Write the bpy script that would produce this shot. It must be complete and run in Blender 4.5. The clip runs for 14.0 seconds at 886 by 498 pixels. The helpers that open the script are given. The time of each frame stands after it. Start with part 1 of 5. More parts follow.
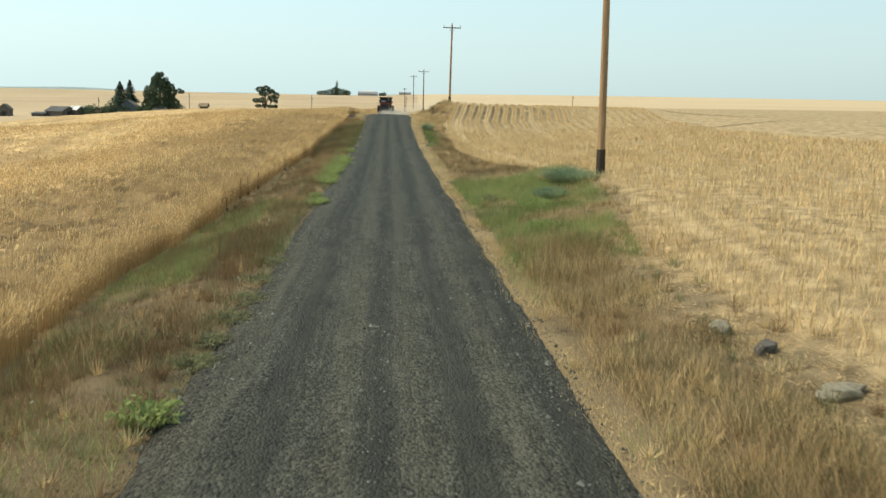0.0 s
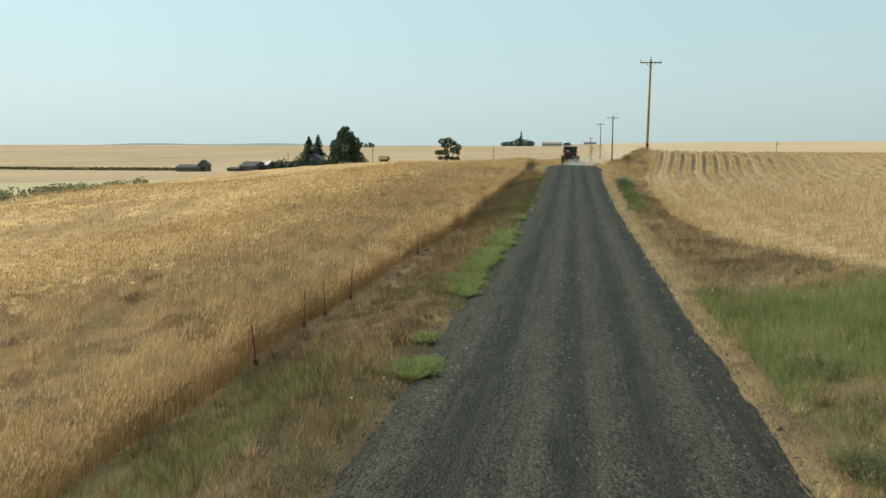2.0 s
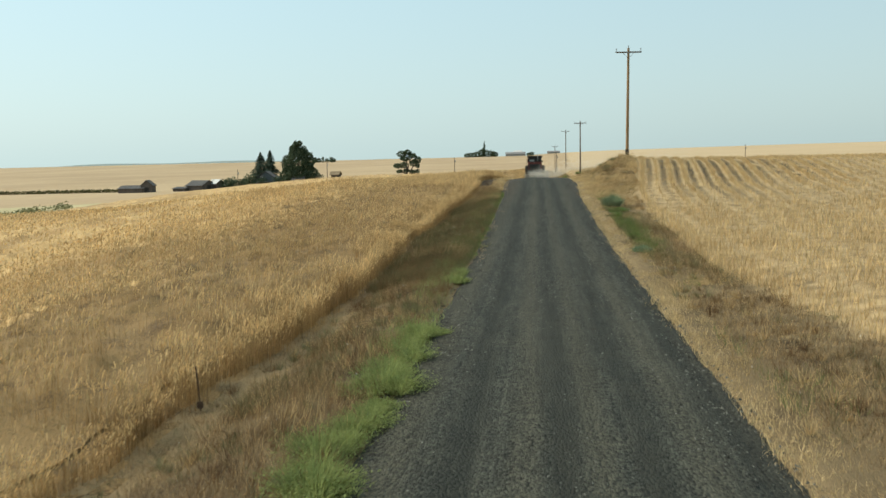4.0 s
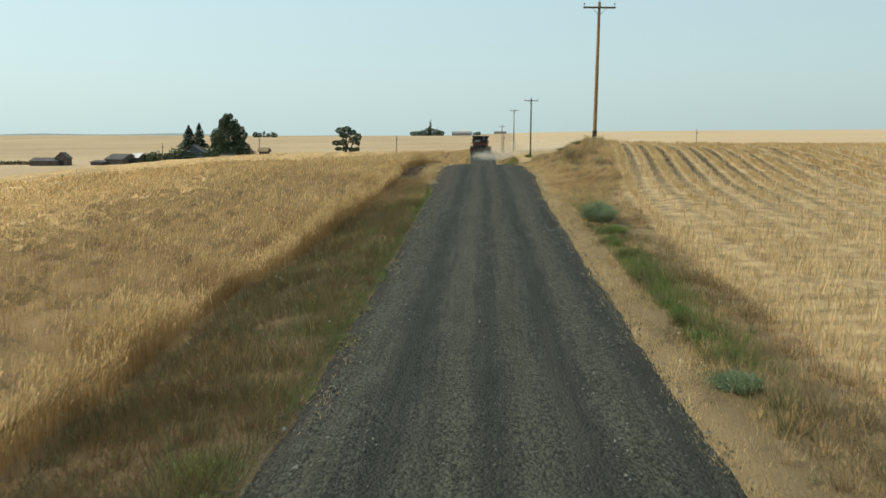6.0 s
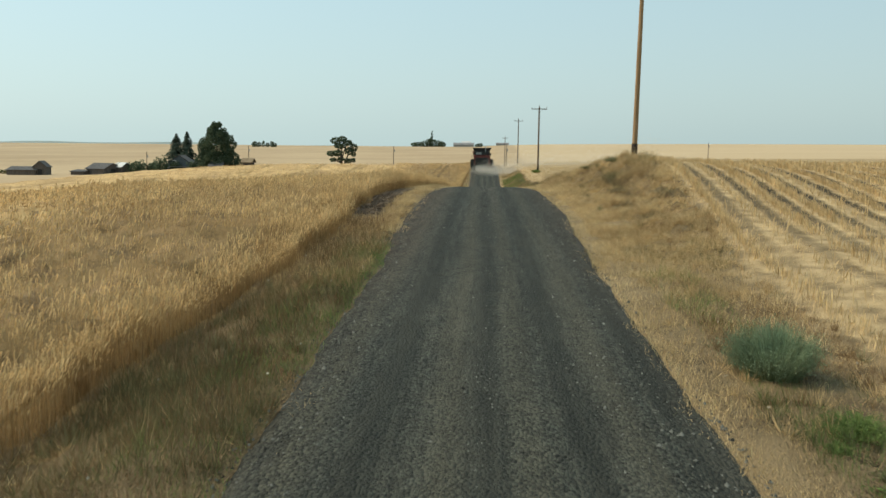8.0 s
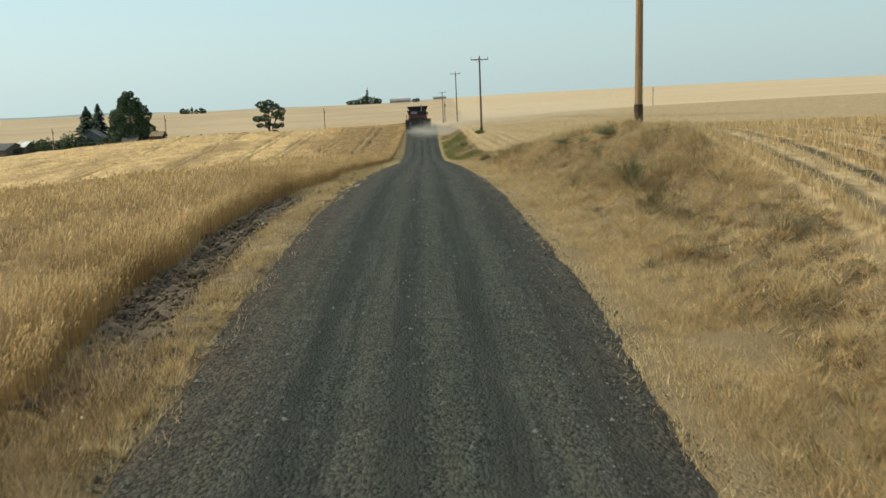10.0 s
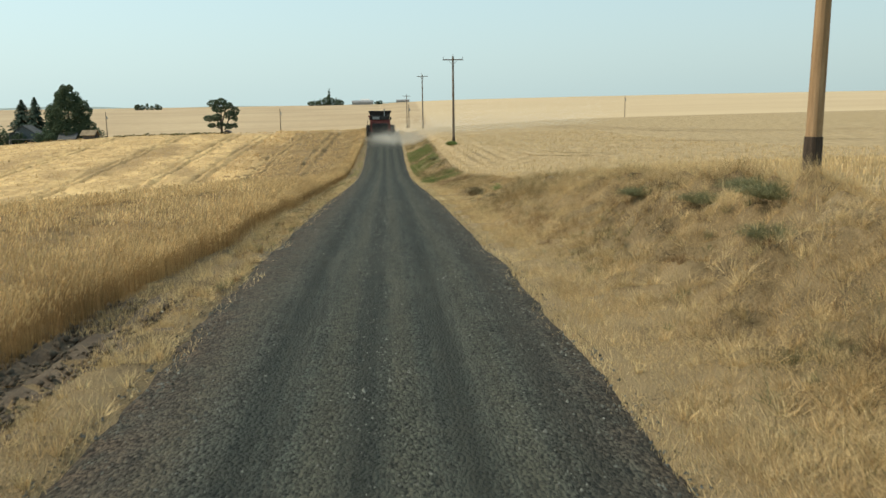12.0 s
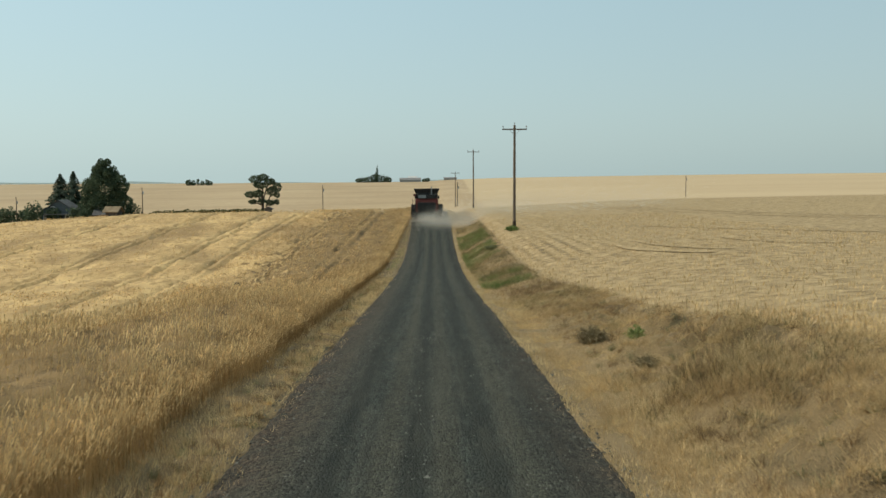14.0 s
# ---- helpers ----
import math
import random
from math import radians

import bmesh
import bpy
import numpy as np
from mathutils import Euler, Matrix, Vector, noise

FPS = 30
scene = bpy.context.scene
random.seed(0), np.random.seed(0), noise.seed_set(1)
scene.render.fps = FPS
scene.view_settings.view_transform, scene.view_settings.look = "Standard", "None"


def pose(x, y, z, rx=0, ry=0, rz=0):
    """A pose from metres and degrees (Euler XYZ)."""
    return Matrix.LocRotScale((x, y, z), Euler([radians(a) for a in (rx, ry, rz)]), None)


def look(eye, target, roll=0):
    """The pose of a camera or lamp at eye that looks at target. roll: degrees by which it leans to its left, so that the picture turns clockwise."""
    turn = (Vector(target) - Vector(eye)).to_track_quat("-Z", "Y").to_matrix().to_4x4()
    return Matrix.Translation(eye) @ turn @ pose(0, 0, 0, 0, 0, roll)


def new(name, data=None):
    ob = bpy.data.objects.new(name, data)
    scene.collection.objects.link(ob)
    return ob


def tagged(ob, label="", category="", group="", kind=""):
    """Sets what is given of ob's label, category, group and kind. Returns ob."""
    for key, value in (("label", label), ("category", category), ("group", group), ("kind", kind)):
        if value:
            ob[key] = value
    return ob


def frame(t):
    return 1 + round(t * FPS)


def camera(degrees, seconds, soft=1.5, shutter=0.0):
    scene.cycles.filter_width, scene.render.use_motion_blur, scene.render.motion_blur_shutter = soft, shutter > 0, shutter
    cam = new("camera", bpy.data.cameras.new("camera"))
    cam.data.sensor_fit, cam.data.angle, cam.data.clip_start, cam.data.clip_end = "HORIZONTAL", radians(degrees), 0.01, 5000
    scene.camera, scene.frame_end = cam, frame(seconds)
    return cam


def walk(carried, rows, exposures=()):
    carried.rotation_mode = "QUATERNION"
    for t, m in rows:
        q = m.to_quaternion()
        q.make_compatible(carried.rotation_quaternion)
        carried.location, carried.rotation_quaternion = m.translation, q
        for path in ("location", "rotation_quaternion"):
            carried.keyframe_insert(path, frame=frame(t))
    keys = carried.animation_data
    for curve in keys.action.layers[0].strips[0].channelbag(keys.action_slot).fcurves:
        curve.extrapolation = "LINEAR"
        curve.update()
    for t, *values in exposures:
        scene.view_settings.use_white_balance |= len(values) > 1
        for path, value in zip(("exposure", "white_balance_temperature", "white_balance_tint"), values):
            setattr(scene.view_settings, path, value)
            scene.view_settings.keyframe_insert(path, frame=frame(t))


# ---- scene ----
cam = camera(55.6, 14.0, 1.5, 0.12)
PATH = [
    (0, (0.047, -1.705, 4.286), (0.193, 0.455, 3.896), 1.2),
    (0.5, (0.180, 2.982, 4.189), (0.234, 5.152, 3.831), 0.0),
    (1, (-0.008, 7.431, 4.177), (-0.064, 9.606, 3.856), 1.4),
    (1.5, (0.023, 11.963, 4.166), (-0.143, 14.135, 3.861), 1.8),
    (2, (-0.065, 16.251, 4.063), (-0.396, 18.410, 3.796), 0.1),
    (2.5, (0.015, 21.279, 4.067), (-0.425, 23.420, 3.817), -0.9),
    (3, (0.013, 25.851, 4.038), (-0.364, 28.005, 3.793), -3.0),
    (3.5, (-0.088, 30.481, 4.026), (-0.350, 32.650, 3.773), -2.9),
    (4, (-0.306, 35.193, 3.973), (-0.552, 37.367, 3.737), -1.4),
    (6.5, (-0.140, 58.774, 4.045), (-0.210, 60.952, 3.746), -0.5),
    (7, (-0.153, 63.401, 4.161), (-0.229, 65.580, 3.864), -1.7),
    (7.5, (-0.064, 68.441, 4.172), (-0.167, 70.618, 3.873), -0.8),
    (8, (-0.094, 72.670, 4.129), (-0.200, 74.853, 3.864), 0.5),
    (10.5, (0.377, 95.517, 5.115), (0.436, 97.680, 4.719), -2.7),
    (11, (0.253, 99.903, 5.181), (0.366, 102.071, 4.825), -0.5),
    (11.5, (0.242, 104.344, 5.259), (0.348, 106.512, 4.899), 0.8),
    (12, (0.253, 108.588, 5.258), (0.394, 110.751, 4.882), -0.9),
    (12.5, (0.208, 113.111, 5.377), (0.387, 115.267, 4.975), -1.6),
    (13, (0.061, 117.363, 5.475), (0.228, 119.535, 5.162), -1.3),
    (13.5, (0.047, 121.920, 5.466), (0.145, 124.111, 5.290), -0.5),
    (14, (0.227, 127.637, 5.190), (0.253, 129.830, 5.014), -0.4),
]
walk(cam, [(t, look(e, g, r)) for t, e, g, r in PATH], [(0, .35), (.5, .22), (1, .03), (1.5, .06), (2, .03), (2.5, -.12), (3, -.22), (3.5, -.02), (4, .08), (6.5, .02), (8, 0), (10.5, .04), (11, .11), (11.5, .08), (12, .14), (12.5, .2), (13, .2), (13.5, -.02), (14, -.2)])

world = bpy.data.worlds.new("hazy_sky")
scene.world = world
world.use_nodes = True
wn = world.node_tree
sky = wn.nodes.new("ShaderNodeTexSky")
sky.sky_type = "NISHITA"
sky.sun_disc = False
sky.sun_elevation = radians(48)
sky.sun_rotation = radians(-89)
sky.dust_density = 2.5
sky.air_density = 1.2
haze = wn.nodes.new("ShaderNodeMix")
haze.data_type = "RGBA"
haze.inputs[0].default_value = 0.7
upper = wn.nodes.new("ShaderNodeMix")
upper.data_type = "RGBA"
upper.inputs[6].default_value, upper.inputs[7].default_value = (6.55, 8.5, 8.45, 1), (5.6, 8.3, 9.2, 1)
rise = wn.nodes.new("ShaderNodeMapRange")
rise.inputs[1].default_value, rise.inputs[2].default_value = 0, .32
split = wn.nodes.new("ShaderNodeSeparateXYZ")
place = wn.nodes.new("ShaderNodeTexCoord")
wn.links.new(place.outputs["Generated"], split.inputs[0])
wn.links.new(split.outputs[2], rise.inputs[0])
wn.links.new(rise.outputs[0], upper.inputs[0])
glare = wn.nodes.new("ShaderNodeMapRange")
for k, value in enumerate((-.6, .6, 1.17, .88)):
    glare.inputs[k + 1].default_value = value
wn.links.new(split.outputs[0], glare.inputs[0])
lit = wn.nodes.new("ShaderNodeVectorMath")
lit.operation = "SCALE"
wn.links.new(upper.outputs[2], lit.inputs[0])
wn.links.new(glare.outputs[0], lit.inputs["Scale"])
wn.links.new(lit.outputs[0], haze.inputs[7])
wn.links.new(sky.outputs[0], haze.inputs[6])
wn.links.new(haze.outputs[2], wn.nodes["Background"].inputs[0])
wn.nodes["Background"].inputs[1].default_value = 0.1

sun = new("sun", bpy.data.lights.new("sun", "SUN"))
sun.data.energy = 3.6
sun.data.angle = radians(1.2)
sun.data.color = (1.0, 0.88, 0.69)
sun.matrix_world = look((-66.9, 1.2, 74.3), (0, 0, 0))


# ---- materials ----
def surface(name, dark, light, scale=2.0, fine=40.0, rough=0.9, bump=0.3, island=0.0, leafy=0.0, stretch=(1, 1, 1), spec=0.2, metal=0.0, dist=0.02, grain=0.55):
    """A worn surface: two colours mottled at two scales, fine relief, and a shade of its own for each loose piece."""
    m = bpy.data.materials.new(name)
    m.use_nodes = True
    t = m.node_tree
    b = t.nodes["Principled BSDF"]
    link = t.links.new
    co = t.nodes.new("ShaderNodeTexCoord")
    mp = t.nodes.new("ShaderNodeMapping")
    mp.inputs["Scale"].default_value = stretch
    link(co.outputs["Object"], mp.inputs["Vector"])
    n1 = t.nodes.new("ShaderNodeTexNoise")
    n1.inputs["Scale"].default_value = scale
    n1.inputs["Detail"].default_value = 4
    n2 = t.nodes.new("ShaderNodeTexNoise")
    n2.inputs["Scale"].default_value = fine
    n2.inputs["Detail"].default_value = 5
    link(mp.outputs[0], n1.inputs["Vector"])
    link(mp.outputs[0], n2.inputs["Vector"])
    add = t.nodes.new("ShaderNodeMath")
    add.operation = "MULTIPLY_ADD"
    add.inputs[1].default_value = grain
    link(n2.outputs[0], add.inputs[0])
    link(n1.outputs[0], add.inputs[2])
    ramp = t.nodes.new("ShaderNodeValToRGB")
    ramp.color_ramp.elements[0].position, ramp.color_ramp.elements[1].position = .275 + .5 * grain, .6 + .73 * grain
    ramp.color_ramp.elements[0].color, ramp.color_ramp.elements[1].color = (*dark, 1), (*light, 1)
    link(add.outputs[0], ramp.inputs[0])
    out = ramp.outputs[0]
    if island:
        geo = t.nodes.new("ShaderNodeNewGeometry")
        hsv = t.nodes.new("ShaderNodeHueSaturation")
        rng = t.nodes.new("ShaderNodeMapRange")
        rng.inputs[3].default_value, rng.inputs[4].default_value = 1 - island, 1 + island
        link(geo.outputs["Random Per Island"], rng.inputs[0])
        link(rng.outputs[0], hsv.inputs["Value"])
        link(out, hsv.inputs["Color"])
        out = hsv.outputs[0]
    link(out, b.inputs["Base Color"])
    b.inputs["Roughness"].default_value = rough
    b.inputs["Metallic"].default_value = metal
    b.inputs["Specular IOR Level"].default_value = spec
    if bump:
        bp = t.nodes.new("ShaderNodeBump")
        bp.inputs["Strength"].default_value = bump
        bp.inputs["Distance"].default_value = dist
        link(add.outputs[0], bp.inputs["Height"])
        link(bp.outputs[0], b.inputs["Normal"])
    if leafy:
        tr = t.nodes.new("ShaderNodeBsdfTranslucent")
        mix = t.nodes.new("ShaderNodeMixShader")
        mix.inputs[0].default_value = leafy
        link(out, tr.inputs[0])
        link(b.outputs[0], mix.inputs[1])
        link(tr.outputs[0], mix.inputs[2])
        link(mix.outputs[0], t.nodes["Material Output"].inputs[0])
    return m


def gravel_material():
    """Crushed basalt: small stones of differing grey, packed tan tracks and dark loose ridges that run lengthwise."""
    m = surface("gravel", (.027, .0258, .0192), (.070, .0665, .0490), scale=3.2, fine=60, bump=.9, rough=.95, stretch=(1, .3, 1), dist=.03)
    t = m.node_tree
    link = t.links.new
    b = t.nodes["Principled BSDF"]
    base = b.inputs["Base Color"].links[0].from_socket
    co = t.nodes.new("ShaderNodeTexCoord")
    vo = t.nodes.new("ShaderNodeTexVoronoi")
    vo.inputs["Scale"].default_value = 24
    link(co.outputs["Object"], vo.inputs["Vector"])
    lum = t.nodes.new("ShaderNodeMapRange")
    lum.inputs[3].default_value, lum.inputs[4].default_value = .3, 1.85
    sep = t.nodes.new("ShaderNodeSeparateColor")
    link(vo.outputs["Color"], sep.inputs[0])
    link(sep.outputs[0], lum.inputs[0])
    hsv = t.nodes.new("ShaderNodeHueSaturation")
    link(base, hsv.inputs["Color"])
    link(lum.outputs[0], hsv.inputs["Value"])
    worn = t.nodes.new("ShaderNodeTexNoise")
    worn.inputs["Scale"].default_value = 1.7
    worn.inputs["Detail"].default_value = 6
    link(co.outputs["Object"], worn.inputs["Vector"])

    def blend(name, colour, lo, hi, top, under):
        """Lays a patchy second stone over the first where the road carries the attribute."""
        row = t.nodes.new("ShaderNodeAttribute")
        row.attribute_name = name
        k = t.nodes.new("ShaderNodeMapRange")
        k.inputs[1].default_value, k.inputs[2].default_value, k.inputs[3].default_value, k.inputs[4].default_value = lo, hi, 0, top
        link(worn.outputs[0], k.inputs[0])
        much = t.nodes.new("ShaderNodeMath")
        much.operation = "MULTIPLY"
        link(k.outputs[0], much.inputs[0])
        link(row.outputs["Fac"], much.inputs[1])
        shade = t.nodes.new("ShaderNodeMix")
        shade.data_type = "RGBA"
        shade.blend_type = "MULTIPLY"
        shade.inputs[0].default_value = 1
        shade.inputs[6].default_value = colour
        link(lum.outputs[0], shade.inputs[7])
        mix = t.nodes.new("ShaderNodeMix")
        mix.data_type = "RGBA"
        link(much.outputs[0], mix.inputs[0])
        link(under, mix.inputs[6])
        link(shade.outputs[2], mix.inputs[7])
        return mix.outputs[2]

    last = blend("fresh", (.031, .0360, .0295, 1), .15, .5, .8, hsv.outputs[0])
    # lengthwise streaks: packed tan fines, and dark ridges of loose stone
    for scale, lo, hi, colour, top in ((2.1, .48, .62, (.074, .071, .052, 1), .3), (3.7, .48, .60, (.0165, .017, .013, 1), .3), (7.5, .50, .64, (.082, .080, .060, 1), .25), (12, .50, .62, (.017, .0175, .0135, 1), .35)):
        mp = t.nodes.new("ShaderNodeMapping")
        mp.inputs["Scale"].default_value = (1, .03, 1)
        mp.inputs["Location"].default_value = (scale * 3.1, scale, 0)
        link(co.outputs["Object"], mp.inputs["Vector"])
        st = t.nodes.new("ShaderNodeTexNoise")
        st.inputs["Scale"].default_value = scale
        st.inputs["Detail"].default_value = 3
        link(mp.outputs[0], st.inputs["Vector"])
        k = t.nodes.new("ShaderNodeMapRange")
        k.inputs[1].default_value, k.inputs[2].default_value, k.inputs[3].default_value, k.inputs[4].default_value = lo, hi, 0, top
        link(st.outputs[0], k.inputs[0])
        mix = t.nodes.new("ShaderNodeMix")
        mix.data_type = "RGBA"
        mix.inputs[7].default_value = colour
        link(k.outputs[0], mix.inputs[0])
        link(last, mix.inputs[6])
        last = mix.outputs[2]
    # the packed tracks and the ridge between them keep their place across the road
    wob = t.nodes.new("ShaderNodeTexNoise")
    wob.inputs["Scale"].default_value = .09
    wob.inputs["Detail"].default_value = 4
    link(co.outputs["Object"], wob.inputs["Vector"])
    xyz = t.nodes.new("ShaderNodeSeparateXYZ")
    link(co.outputs["Object"], xyz.inputs[0])
    sway = t.nodes.new("ShaderNodeMath")
    sway.operation = "MULTIPLY_ADD"
    sway.inputs[1].default_value = .3
    link(wob.outputs[0], sway.inputs[0])
    link(xyz.outputs[0], sway.inputs[2])
    for places, colour, top in (((-2.1, -.52, .42, 1.62), (.084, .077, .051, 1), .26), ((-1.3, -.05, 1.05, 2.25), (.017, .0185, .014, 1), .38)):
        for place in places:
            k = t.nodes.new("ShaderNodeMapRange")
            k.interpolation_type = "SMOOTHSTEP"
            k.inputs[1].default_value, k.inputs[2].default_value, k.inputs[3].default_value, k.inputs[4].default_value = .34, .04, 0, top
            gap = t.nodes.new("ShaderNodeMath")
            gap.operation = "SUBTRACT"
            gap.inputs[1].default_value = place + .15
            size = t.nodes.new("ShaderNodeMath")
            size.operation = "ABSOLUTE"
            link(sway.outputs[0], gap.inputs[0])
            link(gap.outputs[0], size.inputs[0])
            link(size.outputs[0], k.inputs[0])
            mix = t.nodes.new("ShaderNodeMix")
            mix.data_type = "RGBA"
            mix.inputs[7].default_value = colour
            patchy = t.nodes.new("ShaderNodeMath")
            patchy.operation = "MULTIPLY"
            link(k.outputs[0], patchy.inputs[0])
            link(lum.outputs[0], patchy.inputs[1])
            link(patchy.outputs[0], mix.inputs[0])
            link(last, mix.inputs[6])
            last = mix.outputs[2]
    last = blend("shoulder", (.060, .045, .031, 1), .2, .55, .85, last)
    link(last, b.inputs["Base Color"])
    pebble = t.nodes.new("ShaderNodeTexVoronoi")
    pebble.inputs["Scale"].default_value = 24
    link(co.outputs["Object"], pebble.inputs["Vector"])
    lift = t.nodes.new("ShaderNodeBump")
    lift.invert = True
    lift.inputs["Strength"].default_value = .9
    lift.inputs["Distance"].default_value = .035
    link(pebble.outputs["Distance"], lift.inputs["Height"])
    link(b.inputs["Normal"].links[0].from_socket, lift.inputs["Normal"])
    link(lift.outputs[0], b.inputs["Normal"])
    return m


M = {
    "gravel": gravel_material(),
    "stone": surface("loose_stone", (.024, .025, .021), (.12, .12, .102), 3, 30, island=.8, bump=.2),
    "thatch": surface("dry_thatch", (.028, .019, .010), (.165, .115, .058), .9, 34, bump=1, dist=.06, grain=1.3),
    "stubble_soil": surface("stubble_soil", (.19, .13, .064), (.50, .365, .19), 1.6, 30, bump=1, dist=.06),
    # soil under the crop; also the painted shade between the near stalks
    "wheat_soil_and_shade": surface("wheat_soil_and_shade", (.085, .053, .024), (.24, .156, .067), .8, 20, bump=1, dist=.05, grain=1),
    "bare": surface("bare_earth", (.050, .037, .026), (.145, .108, .072), 1.3, 22, bump=1, dist=.08),
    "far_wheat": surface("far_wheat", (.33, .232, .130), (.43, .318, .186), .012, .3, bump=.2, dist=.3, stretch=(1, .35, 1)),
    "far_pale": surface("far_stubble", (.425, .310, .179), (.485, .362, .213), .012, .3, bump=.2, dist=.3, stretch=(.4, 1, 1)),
    "far_green": surface("draw_green", (.34, .29, .155), (.46, .395, .22), .06, .8, bump=.3, dist=.3),
    "canopy": surface("wheat_ears", (.33, .212, .09), (.60, .41, .186), .35, 11, bump=1, dist=.1, stretch=(1, .6, 1)),
    "wheat": surface("wheat_straw", (.47, .313, .14), (.74, .525, .26), .35, 3, bump=0, island=.42, leafy=.28),
    # browner than the ears, and darkened to stand in for shaded gaps
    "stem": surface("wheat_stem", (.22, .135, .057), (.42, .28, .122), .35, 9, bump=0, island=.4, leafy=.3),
    "stub": surface("stubble_straw", (.43, .295, .138), (.62, .455, .235), .5, 9, bump=0, island=.28, leafy=.15),
    "straw": surface("dry_grass", (.42, .30, .142), (.72, .545, .29), .5, 4, bump=0, island=.32, leafy=.3),
    "russet": surface("russet_grass", (.115, .067, .033), (.25, .157, .075), .45, 9, bump=0, island=.35, leafy=.3),
    "tan": surface("tan_grass", (.33, .222, .104), (.66, .47, .235), .4, 4, bump=0, island=.32, leafy=.35),
    "olive": surface("olive_grass", (.072, .070, .030), (.17, .153, .068), .4, 9, bump=0, island=.4, leafy=.35),
    "green": surface("green_weed", (.085, .135, .038), (.215, .275, .083), .6, 9, bump=0, island=.35, leafy=.4),
    "bright": surface("bright_weed", (.185, .228, .072), (.345, .385, .148), .6, 9, bump=0, island=.3, leafy=.5),
    "blue_green": surface("grey_green_weed", (.14, .195, .11), (.29, .345, .20), .8, 9, bump=0, island=.35, leafy=.5),
    "dull": surface("dull_green_weed", (.12, .125, .06), (.25, .235, .12), .8, 9, bump=0, island=.35, leafy=.35),
    "brush": surface("dead_brush", (.16, .12, .065), (.30, .24, .13), .8, 9, bump=0, island=.35, leafy=.15),
    "leaf": surface("tree_leaves", (.045, .072, .042), (.115, .145, .083), .5, 3, bump=0, island=.25, leafy=.3),
    "needle": surface("fir_needles", (.042, .064, .044), (.10, .125, .085), .5, 3, bump=0, island=.4, leafy=.2),
    "bark": surface("bark", (.05, .038, .028), (.14, .11, .085), 3, 30, bump=.8),
    "pole": surface("weathered_pole", (.20, .118, .056), (.37, .238, .128), 3, 40, bump=.5, stretch=(4, 4, .25)),
    "pole_grey": surface("grey_pole", (.10, .075, .055), (.20, .15, .11), 3, 40, bump=.5, stretch=(4, 4, .25)),
    "creosote": surface("creosote_wood", (.025, .018, .013), (.075, .052, .036), 3, 40, bump=.6, stretch=(4, 4, .4)),
    "ceramic": surface("insulator_glaze", (.12, .10, .09), (.2, .17, .15), 5, 40, rough=.25, bump=0, spec=.5),
    "rust": surface("rusty_steel", (.09, .055, .035), (.20, .125, .08), 9, 60, rough=.8, bump=.3, metal=.3),
    "rock": surface("pale_rock", (.22, .19, .13), (.42, .36, .25), 5, 40, bump=1, dist=.04),
    "rock_dark": surface("dark_rock", (.05, .042, .033), (.14, .12, .10), 3, 30, bump=.8),
    "red": surface("faded_red_paint", (.10, .026, .02), (.20, .052, .04), 2, 25, rough=.65, bump=.1, spec=.3),
    "black": surface("dusty_black_steel", (.018, .017, .016), (.055, .05, .045), 3, 30, rough=.7, bump=.2),
    "rubber": surface("tyre_rubber", (.015, .015, .014), (.05, .047, .042), 6, 40, rough=.9, bump=.4),
    "grey_metal": surface("grey_sheet_metal", (.16, .165, .165), (.30, .30, .29), 2, 25, rough=.5, bump=.15, metal=.4),
    "barn_wood": surface("weathered_barn_boards", (.06, .05, .045), (.15, .125, .105), 1.5, 18, bump=.5, stretch=(3, 3, .3)),
    "roof_grey": surface("grey_roofing", (.14, .14, .14), (.28, .27, .26), 1, 14, bump=.4),
    "roof_dark": surface("dark_shingles", (.05, .05, .05), (.12, .115, .11), 1, 14, bump=.4),
    "roof_pale": surface("pale_tin_roof", (.42, .42, .40), (.58, .57, .54), 1, 14, rough=.5, bump=.2),
    "house_wall": surface("faded_siding", (.20, .20, .19), (.33, .32, .30), 1, 16, bump=.3, stretch=(1, 1, 6)),
    "house_dark": surface("dark_siding", (.060, .072, .078), (.115, .130, .136), 1, 16, bump=.3, stretch=(1, 1, 6)),
    "straw_roof": surface("weathered_tan_roofing", (.14, .105, .065), (.25, .19, .12), 1, 14, bump=.4),
    "white": surface("white_trim", (.62, .61, .57), (.80, .79, .75), 3, 20, bump=.1),
    "glass": surface("window_glass", (.02, .025, .03), (.05, .06, .065), 1, 6, rough=.08, bump=0, spec=.6),
    "dust": surface("road_dust", (.70, .63, .53), (.80, .74, .64), 2, 9, bump=0, leafy=.4),
    "track": surface("matted_stubble", (.27, .19, .098), (.44, .32, .17), 1.2, 14, bump=1, dist=.05),
    "flower": surface("pale_seed_heads", (.42, .36, .27), (.62, .55, .43), 6, 30, bump=0, island=.2),
}


